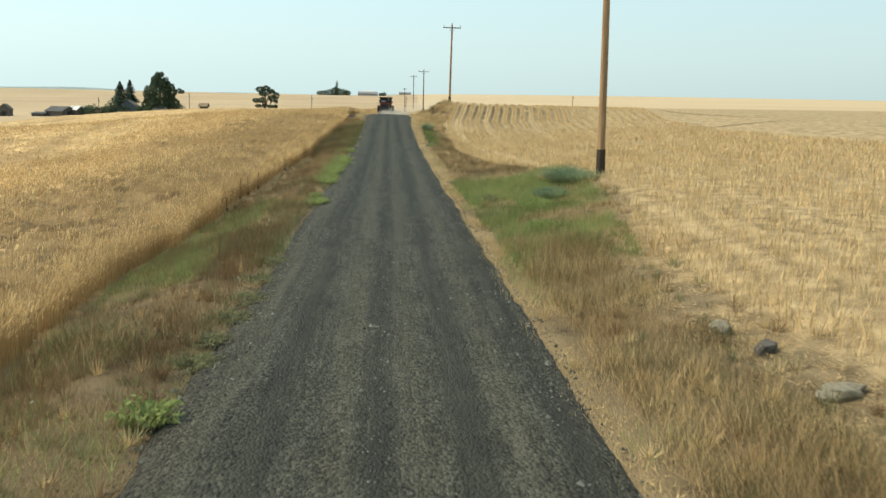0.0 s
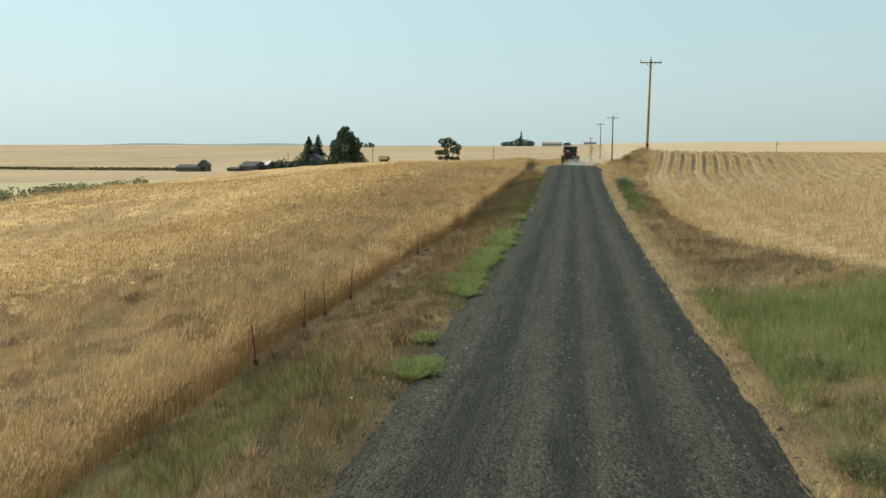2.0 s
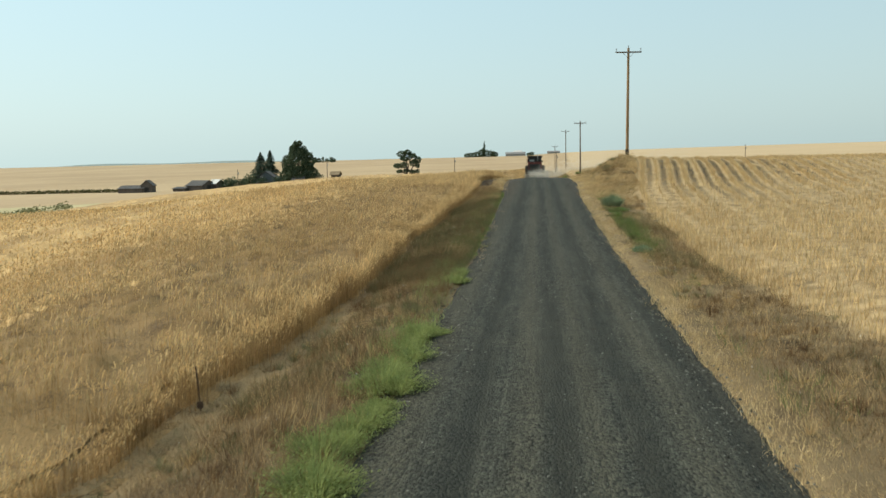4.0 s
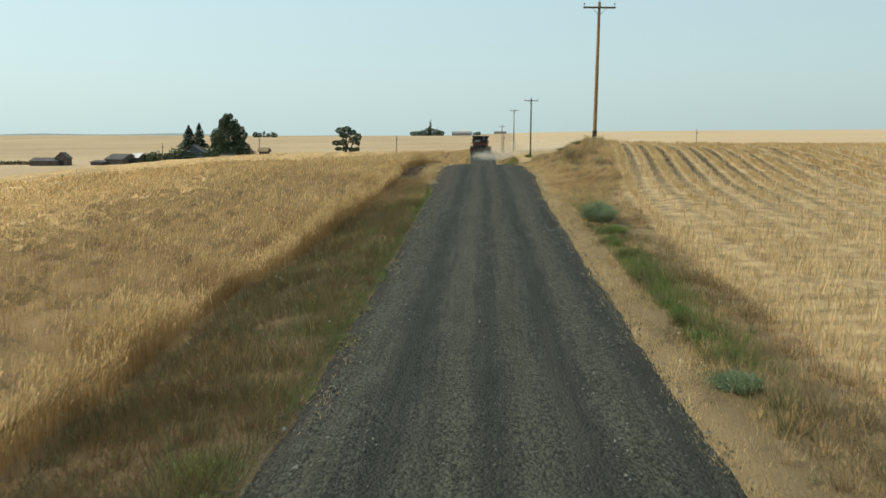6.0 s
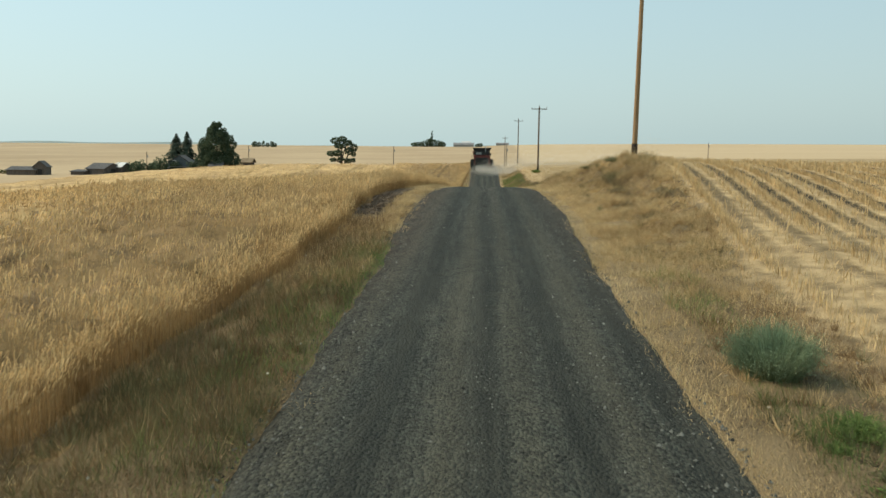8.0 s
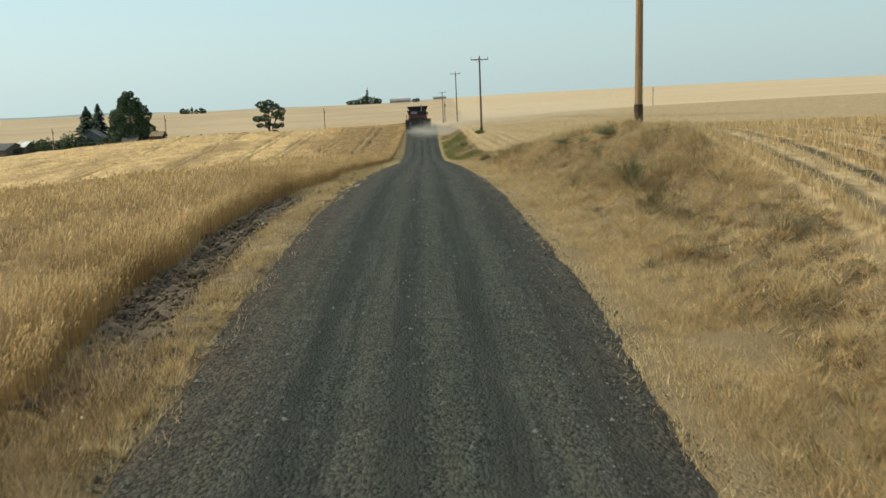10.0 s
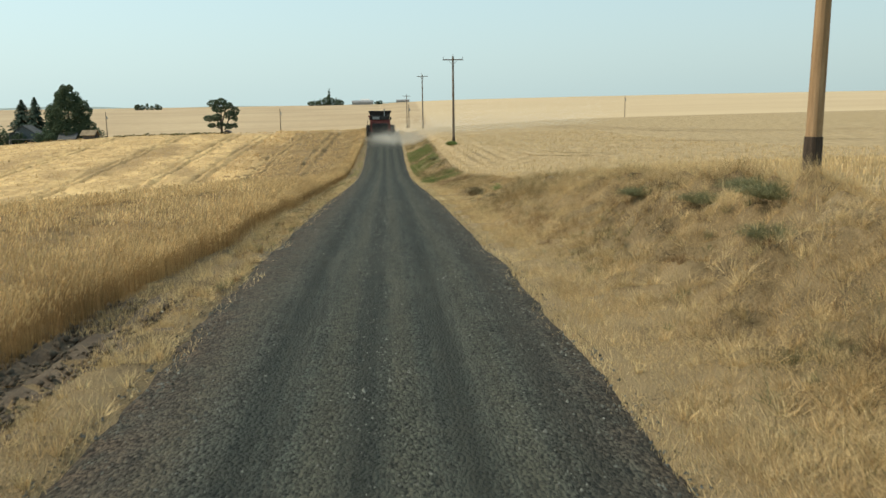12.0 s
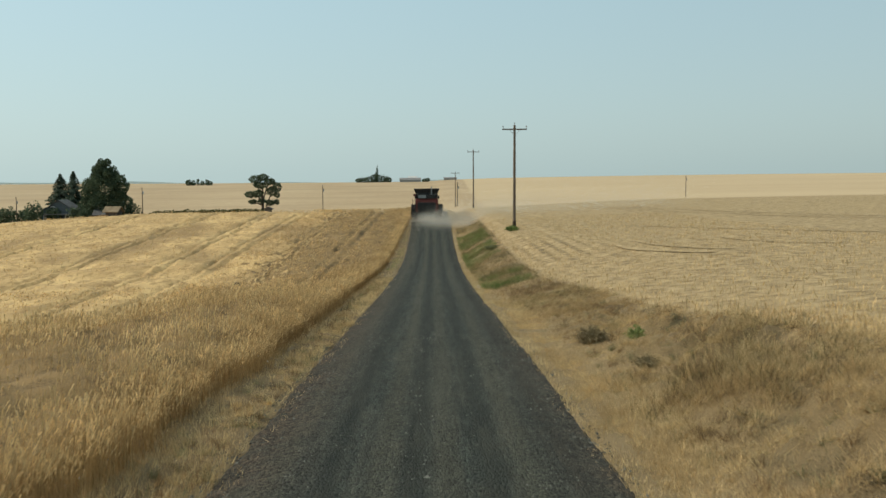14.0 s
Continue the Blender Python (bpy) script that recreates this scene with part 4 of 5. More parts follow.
    joined("olive_grass", [
        V(at(we, .9), at(le, -.05), 2, 66, 190, (.12, .40), .010, (.55, 5, -.15)),
        V(at(we, .3), at(le, -.0), 60, 90, 360, (.10, .40), .011),
        V(at(we, .6), at(le, -.0), 89, 100, 80, (.10, .34), .011),
        V(at(we, .3), at(le, -.0), 2, 66, 70, (.03, .12), .015, None, 2),
        V(at(le, -.5), at(le, .12), 2, 60, 110, (.04, .16), .011, (1.3, 1, .1)),
        V(at(re, .6), at(se, -.8), 2, 20, 190, (.12, .42), .011, (.9, 1, .0)),
        V(at(re, .7), at(se, 0), 17, 62, 110, (.1, .34), .011, (.6, 6, .05)),
        V(at(we, .5), at(le, -.3), 2, 30, 90, (.12, .4), .011, (.8, 6, -.1)),
        V(at(re, .8), at(se, .2), 62, 96, 130, (.1, .3), .011, (.6, 2, -.2)),
        V(at(re, 1.0), at(se, .5), 98, 126, 70, (.08, .3), .010, (.45, 3, .2)),
        V(at(re, 1.0), at(se, .2), 126, 172, 120, (.10, .36), .011, (.5, 3, .05)),
        V(at(re, .5), at(se, .0), 176, 250, 70, (.15, .35), .018, (.5, 1, -.3)),
        V(at(se, -1.6), at(se, .1), 100, 150, 110, (.1, .34), .010, (.5, 8, .0)),
        V(at(re, -.5), at(re, .1), 2, 100, 60, (.03, .12), .011, (1.4, 9, .2), 1.2),
        V(at(re, .7), at(re, 1.7), 64, 86, 330, (.10, .34), .011, (1.1, 5, -.3), .7),
    ], M["olive"], "dull olive grass mixed through the dry verge", "grass")
    joined("green_grass", [
        V(at(we, .3), at(we, 2.2), 8, 34, 150, (.15, .4), .011, (.5, 7, -.05)),
        V(at(re, .45), at(se, -.2), 17, 39, 250, (.12, .45), .012, (.9, 2, -.1), .8),
        V(at(re, .85), at(re, 1.6), 66, 85, 190, (.12, .40), .011, (1.2, 3, -.3), .6),
        V(at(re, .6), at(re, 1.7), 36, 68, 90, (.1, .28), .011, (.6, 4, .15)),
        V(at(re, .8), at(re, 2.0), 66, 92, 190, (.08, .32), .012, (.8, 6, -.1)),
        V(at(le, -1.3), at(le, .08), 58, 96, 210, (.06, .28), .011, (.7, 2, -.1)),
        V(at(re, .4), at(se, -.4), 176, 238, 120, (.15, .45), .02, (.5, 4, -.35)),
        V(at(we, .6), at(le, -.1), 176, 240, 30, (.1, .25), .02, (.5, 6, .1)),
    ], M["green"], "patches of living green weeds on the verge", "weeds")
    joined("bright_grass", [
        V(at(re, .5), at(se, -.5), 18, 37, 480, (.15, .5), .011, (.8, 8, -.1), .8),
        V(at(le, -1.0), at(le, .15), 38, 63, 130, (.1, .38), .012, (.8, 3, -.05), .8),
        V(at(le, -.6), at(le, .1), 2, 36, 90, (.05, .22), .011, (1.1, 6, .1)),
        V(at(we, .3), at(we, 2.6), 12, 31, 270, (.15, .45), .011, (.6, 3, -.1)),
        V(at(re, .1), at(re, 1.0), 4, 36, 150, (.08, .3), .011, (1.2, 7, .05)),
        V(at(le, -1.8), at(le, -.1), 2, 8, 110, (.2, .45), .012),
    ], M["bright"], "light yellow-green grass in moist patches", "grass")
    joined("dead_brush", [
        V(at(re, 1.5), at(re, 2.5), 63, 78, 260, (.15, .45), .009, (.9, 3, -.2), .9),
        V(at(re, 2.0), at(se, -.2), 98, 150, 60, (.1, .4), .010, (.6, 2, .1), 1),
        V(at(re, 1.8), at(se, .1), 36, 60, 60, (.15, .4), .009, (.7, 4, .1), .9),
    ], M["brush"], "grey-brown dead brush between grass and stubble", "dead brush")
    n = 300
    y = rng.uniform(3, 150, n)
    left = rng.random(n) < .55
    x = np.where(left, wheat_edge(y) + (left_edge(y) - wheat_edge(y)) * rng.random(n), right_edge(y) + (stubble_edge(y) - right_edge(y)) * rng.random(n))
    P = np.stack([x, y, ground_z(x, y) + rng.uniform(.1, .5, n)], 1)
    joined("seed_heads", [blade_arrays(P, rng.uniform(.02, .05, n), rng.uniform(.02, .04, n), 1.2)], M["flower"], "small pale dried seed heads among the grass", "seed heads")
    # clods of the tilled strip
    n = 2600
    y = rng.uniform(101, 125, n)
    x = wheat_edge(y) + rng.uniform(-.3, 1.4, n)
    r = rng.lognormal(-3.4, .45, n)
    D = np.array([(1, 0, 0), (-1, 0, 0), (0, 1, 0), (0, -1, 0), (0, 0, .8), (0, 0, -.8)])
    V3 = np.stack([x, y, ground_z(x, y) + r * .1], 1)[:, None] + D[None] * r[:, None, None] * rng.uniform(.6, 1.4, (n, 6, 1))
    T = np.array([(0, 2, 4), (2, 1, 4), (1, 3, 4), (3, 0, 4), (2, 0, 5), (1, 2, 5), (3, 1, 5), (0, 3, 5)])
    tagged(new("soil_clods", np_mesh("soil_clods", V3.reshape(-1, 3), (np.arange(n)[:, None, None] * 6 + T[None]).reshape(-1, 3), M["bare"])),
           "dark clods of turned earth along the field edge", "soil", kind="stuff")


build_verges()


def tussock_field(name, label, material, spots, blades, seed):
    """Bunches of grass that fan out from their roots; spots hold x, y, reach and height."""
    g = np.random.default_rng(seed)
    x, y, r, h = (np.repeat(np.asarray(q, float), blades) for q in spots)
    n = len(x)
    a, q = g.uniform(0, 2 * math.pi, n), np.sqrt(g.random(n))
    bx, by = x + np.cos(a) * q * r * .35, y + np.sin(a) * q * r * .35
    P = np.stack([bx, by, ground_z(bx, by) + tussocks(bx, by) - .03], 1)
    tip = P + np.stack([np.cos(a) * r * q, np.sin(a) * r * q, h * g.uniform(.5, 1.05, n) * (1.1 - .55 * q)], 1) + g.normal(0, .02, (n, 3))
    b = g.uniform(0, 2 * math.pi, n)
    w = np.stack([np.cos(b), np.sin(b), np.zeros(n)], 1) * g.uniform(.004, .0075, n)[:, None]
    V = np.stack([P - w, P + w, tip], 1).reshape(-1, 3)
    tagged(new(name, np_mesh(name, V, np.arange(3 * n).reshape(-1, 3), M[material])), label, "dry grass", kind="stuff")


def build_tussocks():
    g = np.random.default_rng(23)

    def right(n, y0, y1, lo, size, h):
        y = g.uniform(y0, y1, n)
        x = right_edge(y) + lo + (stubble_edge(y) - right_edge(y) - lo + .2) * g.random(n)
        return x, y, size * g.uniform(.5, 1.4, n), h * g.uniform(.5, 1.4, n)

    def left(n, y0, y1, size, h):
        y = g.uniform(y0, y1, n)
        lo = np.where((y > 100) & (y < 130), 1.5, .5)
        x = wheat_edge(y) + lo + (left_edge(y) - wheat_edge(y) - lo - .1) * g.random(n)
        return x, y, size * g.uniform(.5, 1.4, n), h * g.uniform(.5, 1.4, n)

    both = lambda *parts: [np.concatenate(q) for q in zip(*parts)]
    tussock_field("straw_tussocks", "bleached straw-coloured grass bunches on the bank and verges", "straw", both(right(750, 94, 170, .4, .22, .22), right(950, 95, 133, 1.6, .34, .32), left(620, 98, 190, .2, .24), right(160, 2, 40, 0, .2, .3)), 36, 1)
    tussock_field("tan_tussocks", "tan dry grass bunches on the bank and verges", "tan", both(right(520, 94, 172, .8, .26, .26), right(420, 95, 133, 1.6, .34, .32), left(220, 96, 190, .2, .24), right(300, 2, 92, .5, .22, .34), left(120, 2, 60, .2, .35)), 34, 2)
    tussock_field("russet_tussocks", "russet dry grass bunches on the bank and verges", "russet", both(right(170, 96, 130, 2.4, .28, .26), right(330, 130, 174, 1.4, .26, .28), right(260, 2, 92, .8, .24, .34), left(420, 2, 98, .22, .36), left(230, 126, 190, .2, .24)), 34, 3)
    tussock_field("olive_tussocks", "dull olive grass bunches scattered over the verges", "dull", both(right(330, 96, 174, 1.0, .24, .26), right(200, 2, 92, .6, .22, .34), left(520, 2, 98, .22, .34), left(230, 124, 190, .2, .22)), 34, 4)


build_tussocks()


# ---- single weeds and bushes ----
def weed(name, label, category, material, x, y, r, h, n, w=.02, spread=1.0, group=""):
    """A clump of stems that lean outwards, with small leaves along them."""
    g = np.random.default_rng(int(abs(x * 911 + y * 37)))
    a, q = g.uniform(0, 2 * math.pi, n), np.sqrt(g.random(n))
    base = np.stack([np.cos(a) * q * r * .45, np.sin(a) * q * r * .45, np.zeros(n)], 1)
    tall = h * g.uniform(.45, 1.0, n) * (1.05 - .45 * q)
    out = np.stack([np.cos(a), np.sin(a), np.zeros(n)], 1) * (r * .6 * q * spread)[:, None] + g.normal(0, .06, (n, 3)) * [1, 1, 0]
    side = np.stack([-np.sin(a), np.cos(a), np.zeros(n)], 1) * (w / 2)
    up = np.zeros((n, 3))
    up[:, 2] = tall
    mid, tip = base + up * .6 + out * .45, base + up + out
    V = np.stack([base - side, base + side, mid - side, mid + side, tip], 1).reshape(-1, 3)
    i = np.arange(n)[:, None] * 5
    F = np.concatenate([i + np.array([0, 1, 3]), i + np.array([0, 3, 2]), i + np.array([2, 3, 4])], 1).reshape(-1, 3)
    ob = new(name)
    ob.location = (x, y, float(ground_z(x, y) + tussocks(x, y)) - .03)
    new("stalk", np_mesh("stalk", V, F, M[material])).parent = ob
    m = n * 3
    j, t = g.integers(0, n, m), g.uniform(.35, 1.0, m)[:, None]
    c = base[j] * (1 - t) + tip[j] * t + g.normal(0, .02, (m, 3))
    d1, d2 = g.normal(0, 1, (m, 3)), g.normal(0, 1, (m, 3))
    d1 = d1 / np.linalg.norm(d1, axis=1)[:, None] * w * 1.9
    d2 = d2 / np.linalg.norm(d2, axis=1)[:, None] * w * .9
    V = np.stack([c - d1, c + d2, c + d1, c - d2], 1).reshape(-1, 3)
    k = np.arange(m)[:, None] * 4
    F = np.concatenate([k + np.array([0, 1, 2]), k + np.array([0, 2, 3])], 1).reshape(-1, 3)
    new("foliage", np_mesh("foliage", V, F, M[material])).parent = ob
    return tagged(ob, label, category, group)


weed("bush", "dense grey-green bush on the verge beside the stubble", "bush", "blue_green", 4.05, 84.6, 0.85, 1.0, 2600, .009, .8)
weed("bush", "low green bush below the larger bush", "bush", "green", 4.3, 82.4, 0.42, 0.34, 500, .010, 1.4)
tuft_row = random.Random(4)
for step in range(24):
    wy = 68.5 + .6 * step + tuft_row.uniform(-.25, .25)
    size = tuft_row.uniform(.5, 1.2)
    weed("grass_tuft", "upright deep green grass tuft beside the gravel", "grass", tuft_row.choice(("green", "olive", "green", "dull")), 3.72 + .02 * (wy - 70) + tuft_row.gauss(0, .16), wy, .26 * size, .34 * size, int(150 * size), .010, .8,
         group="green tufts along the gravel")
weed("bush", "spreading blue-green bush at the foot of a pole", "bush", "blue_green", 7.5, 32.4, 1.25, 0.85, 2400, .012, 1.3)
weed("bush", "pale dried bush beside the blue-green bush", "bush", "straw", 7.0, 34.2, 0.56, 0.60, 600, .018)
weed("bush", "dull green weed mound near the gravel", "bush", "dull", 4.0, 30.5, 0.6, 0.42, 700, .011, 1.4)
weed("bush", "dull green weed mound at the road edge", "bush", "dull", 3.5, 26.2, 0.5, 0.32, 550, .011, 1.4)
weed("bush", "green weed clump at the road edge", "bush", "blue_green", 3.45, 66.0, 0.37, 0.40, 700, .013)
weed("bush", "light green weed mound in the moist verge patch", "bush", "bright", 5.3, 27.5, .8, .5, 900, .014)
weed("bush", "grey-green weed mound in the moist verge patch", "bush", "blue_green", 6.2, 29.4, .8, .6, 1100, .014)
weed("bush", "light green weed mound beside dry grass", "bush", "bright", 4.7, 23.0, .6, .4, 700, .013)
for wx, wy, wr, wh, kind in ((6.35, 115.4, .75, .85, "olive"), (6.2, 114.3, .8, .9, "olive"), (6.15, 113.2, .7, .7, "brush"), (6.1, 112.2, .7, .6, "olive"), (6.05, 111.2, .75, .6, "olive"), (5.9, 109.8, .6, .45, "brush"), (6.9, 106.2, .6, .5, "brush"),
                             (5.2, 118.2, .5, .3, "olive"), (5.6, 106.5, .55, .4, "brush"), (7.4, 110.8, .5, .4, "brush"), (4.9, 113.2, .4, .25, "brush")):
    weed("bush", "stalky olive brush on the cut bank" if kind == "olive" else "dead grey-brown brush on the cut bank", "bush", kind, wx, wy, wr, wh, int(300 * wr), .007, 1.2, group="brush on the bank")
for wx, wy, wr, wh in ((7.3, 123.2, .7, .35), (7.9, 124.6, .8, .42), (8.5, 126.9, .8, .4), (7.6, 127.6, .6, .35), (8.0, 129.8, .8, .4), (7.0, 130.6, .6, .3), (8.6, 124.9, .5, .3)):
    weed("bush", "dull green weed clump along the top of the bank", "bush", "dull", wx, wy, wr, wh, int(1000 * wr), .011, 1.3, group="weeds on top of the bank")
weed("tumbleweed", "rounded brown-green tumbleweed on the dry verge", "tumbleweed", "brush", 4.75, 151.2, 0.46, 0.64, 900, .02)
weed("sapling", "small bright green sapling in dry grass", "sapling", "bright", 5.75, 150.2, 0.22, 0.60, 160, .03)
weed("tumbleweed", "small brown tumbleweed near the gravel", "tumbleweed", "brush", 5.1, 146.5, 0.28, 0.36, 350, .018)
weed("bush", "green brush at the foot of the next pole", "bush", "green", 8.6, 216.5, .75, 0.7, 600, .03)
weed("bush", "green brush in the roadside dip", "bush", "dull", 6.0, 208, .9, 0.5, 600, .03)
weed("leafy_weed", "pale grey-green leafy weed on the gravel edge", "weed", "bright", -2.75, 7.9, 0.42, 0.42, 90, .028)
lush = random.Random(11)
spots = [37.4 + .52 * k for k in range(31)] + [59.4, 60.0, 60.7, 61.3, 62.1, 62.8, 29.5, 30.4, 31.8]
for wy in spots:
    wy += lush.uniform(-.3, .3)
    size = lush.uniform(.55, 1.15) * (.8 if wy > 50 else 1)
    wx = -half_width(wy) - .28 + lush.gauss(0, .2)
    weed("roadside_weed", "light green bushy weed along the gravel edge", "weed", "bright", float(wx), wy, .46 * size, .44 * size * lush.uniform(.7, 1.2), 300, .011, 1.5, group="green weeds along the gravel")
for wx, wy, wr in ((-2.5, 10.2, .3), (-2.55, 11.4, .28), (-2.5, 12.8, .35), (-2.45, 14.3, .4), (-2.5, 16.1, .35), (-2.55, 18.2, .4), (-2.6, 68.5, .45), (-2.6, 71.0, .4), (-2.7, 74.2, .5)):
    weed("creeping_weed", "low dark olive weed creeping onto the gravel", "weed", "dull", wx - .25, wy, wr * 1.2, .13, 170, .015, 1.7, group="creeping weeds")


def rock(label, material, x, y, sx, sy, sz, turn):
    bm = bmesh.new()
    bmesh.ops.create_icosphere(bm, subdivisions=3, radius=1)
    for v in bm.verts:
        v.co *= 1 + .42 * noise.noise(v.co * 1.5 + Vector((x, y, 0))) + .16 * noise.noise(v.co * 3.7)
        v.co.z = min(v.co.z, .62 + .12 * v.co.x)
        v.co.z = max(v.co.z, -.6)
    me = bpy.data.meshes.new("field_rock")
    bm.to_mesh(me)
    bm.free()
    me.materials.append(M[material])
    ob = new("field_rock", me)
    ob.matrix_world = pose(x, y, float(ground_z(x, y)) + sz * .35, 0, 0, turn) @ Matrix.Diagonal((sx, sy, sz, 1))
    tagged(ob, label, "rock", "field rocks")


rock("long flat pale rock half sunk in dry grass", "rock", 5.75, 8.0, .34, .17, .15, 12)
rock("dark jagged rock beside a hollow in bare soil", "rock_dark", 5.65, 9.9, .17, .15, .16, 40)
rock("rounded pale rock at the stubble edge", "rock", 5.4, 11.05, .18, .16, .17, 70)


# ---- utility poles ----
def utility_pole(x, y, base, top, label, lean=0.0, material="pole"):
    ob = empty("utility_pole", pose(x, y, base, 0, lean, 0), label, "utility pole", "poles along the road")
    h = top - base
    part("shaft", bm_tube([(0, 0, .9), (0, 0, h * .5), (0, 0, h)], [.165, .145, .115], 14), M[material], ob)
    part("butt", bm_tube([(0, 0, -.6), (0, 0, 0), (0, 0, 1.0)], [.20, .195, .185], 14), M["creosote"], ob, "tar-black creosoted pole butt")
    part("crossarm", bm_box((-1.32, -.17, h - .52), (1.32, -.06, h - .38), .012), M["pole_grey"], ob, "grey wooden crossarm")
    for side in (-1, 1):
        part("insulator", bm_tube([(side * 1.24, -.115, h - .40), (side * 1.24, -.115, h - .22), (side * 1.24, -.115, h - .2), (side * 1.24, -.115, h - .08)], [.02, .02, .06, .045], 10), M["ceramic"], ob,
             "brown glazed insulator")
        part("brace", bm_tube([(side * .62, -.14, h - .44), (side * .1, -.14, h - 1.0)], [.018, .018], 6), M["rust"], ob)
    part("top_insulator", bm_tube([(0, 0, h), (0, 0, h + .14), (0, 0, h + .16), (0, 0, h + .26)], [.02, .02, .055, .04], 10), M["ceramic"], ob)
    return ob


utility_pole(8.93, 33.0, 1.3, 13.6, "tall weathered brown wooden utility pole beside green weeds", -1.0)
utility_pole(9.17, 125.75, 3.45, 14.9, "tall weathered brown wooden utility pole on a bank", .8)
utility_pole(9.0, 218.1, -.1, 11.15, "wooden utility pole with crossarm at a dip", .2, "pole_grey")
utility_pole(9.3, 315.0, -.9, 12.15, "grey wooden utility pole with crossarm far along the road", 0, "pole_grey")
utility_pole(7.65, 402.0, -3.1, 8.3, "distant grey wooden utility pole with crossarm", 0, "pole_grey")


def plain_pole(x, y, top, label):
    b = float(ground_z(x, y))
    ob = empty("farm_pole", pose(x, y, b), label, "pole")
    part("shaft", bm_tube([(0, 0, -.5), (0, 0, top - b)], [.17, .12], 10), M["pole_grey"], ob)
    part("transformer", bm_tube([(.3, -.1, top - b - 2.2), (.3, -.1, top - b - 1.3)], [.2, .2], 10), M["grey_metal"], ob, "small grey transformer can")


plain_pole(-89.2, 388, 4.1, "brown wooden service pole beside the farmyard")
plain_pole(-131.3, 395, 1.3, "short wooden service pole behind the hedge")
plain_pole(-36.7, 411, 4.3, "lone wooden pole in the wheat")
plain_pole(8.4, 405, 5.0, "short plain wooden pole beside a taller utility pole")
plain_pole(101.1, 462, 7.2, "lone wooden pole in the pale stubble")


def fence_post(x, y, h, lx, ly):
    ob = empty("fence_post", pose(x, y, float(ground_z(x, y)) - .1, lx, ly, 20), "thin rusty leaning steel fence post in the wheat edge", "fence post", "old fence posts")
    part("stake", bm_box((-.014, -.004, 0), (.014, .004, h), .0015, bm_box((-.004, 0, 0), (.004, .02, h), .0015)), M["rust"], ob)
    part("spade", bm_box((-.05, -.01, .12), (.05, .0, .24), .002), M["rust"], ob)


for px, py, ph, lx, ly in ((-6.35, 32.2, 1.35, 2, -5), (-6.4, 35.4, 1.4, -3, 3), (-6.25, 36.7, 1.4, 2, -2), (-6.15, 38.8, 1.35, 0, 4), (-6.0, 48.5, 1.2, 3, -3)):
    fence_post(px, py, ph * .72, lx, ly)


# ---- trees ----
def leaf_cloud(blobs, n, size, seed):
    """Leaves as bent quads, gathered in clumps on the skins of the blobs: (centre, radii)."""
    g = np.random.default_rng(seed)
    vol = np.array([r[0] * r[1] + r[1] * r[2] for c, r in blobs])
    j = g.choice(len(blobs), n, p=vol / vol.sum())
    C, R = np.array([c for c, r in blobs])[j], np.array([r for c, r in blobs])[j]
    d = g.normal(0, 1, (n, 3))
    d /= np.linalg.norm(d, axis=1)[:, None]
    rad = g.uniform(.55, 1.08, n) ** .6
    lump = 1 + .16 * np.sin(d[:, 0] * 5 + j) * np.cos(d[:, 2] * 6 + 2 * j)
    p = C + d * R * (rad * lump)[:, None]
    a, b = g.normal(0, 1, (n, 3)), g.normal(0, 1, (n, 3))
    s = size * g.uniform(.5, 1.2, n)[:, None]
    a = a / np.linalg.norm(a, axis=1)[:, None] * s
    b = b / np.linalg.norm(b, axis=1)[:, None] * s * .7
    V = np.stack([p - a, p - b * .8, p + a, p + b], 1).reshape(-1, 3)
    k = np.arange(n)[:, None] * 4
    return V, np.concatenate([k + np.array([0, 1, 2]), k + np.array([0, 2, 3])], 1).reshape(-1, 3)


def tree(name, x, y, base, label, blobs, leaves, size, limbs, trunk, material="leaf", seed=1):
    ob = empty(name, pose(x, y, base), label, "tree")
    bm = bm_tube(trunk[0], trunk[1], 9)
    part("trunk", bm, M["bark"], ob)
    for a in limbs:
        part("limb", bm_tube(a, [.28, .2, .08][: len(a)] if len(a) == 3 else [.25, .07], 7), M["bark"], ob)
    V, F = leaf_cloud(blobs, leaves, size, seed)
    crown = new("crown", np_mesh("crown", V, F, M[material]))
    crown.parent = ob
    return ob


yard = lambda x, y: float(ground_z(x, y))
b = yard(-105, 399)
ragged = random.Random(8)
tree("shade_tree", -105, 399, b, "very large dark green deciduous tree in the farmyard",
     [((0, 0, 10), (5.6, 4.2, 6.2)), ((-1.3, 0, 15.6), (2.6, 2.4, 3.0)), ((1.9, 0, 14.4), (2.9, 2.6, 3.2)), ((4.4, 0, 11), (3.1, 2.7, 4.4)), ((-4.2, 0, 9.4), (3.0, 2.6, 4.4)), ((5.9, 0, 5.4), (3.0, 2.5, 3.4)),
      ((-5.2, 0, 5), (3.0, 2.5, 3.4)), ((0, -2, 5), (5.4, 2.5, 3.4))] + [((9 * ragged.uniform(-.85, .85) * (1 - .75 * q), ragged.uniform(-1.5, 1.5), 3 + 15.8 * q), (ragged.uniform(.7, 1.3), 1.1, ragged.uniform(.9, 1.7)))
                                                                       for q in [ragged.random() for n in range(26)]], 26000, .38,
     [[(0, 0, 3), (2, 0, 7), (3.4, 0, 12)], [(0, 0, 3.5), (-2, 0, 8), (-3, 0, 13)]], ([(0, 0, -.5), (0, 0, 3), (.2, 0, 9), (.3, 0, 15)], [.7, .55, .35, .1]), seed=3)


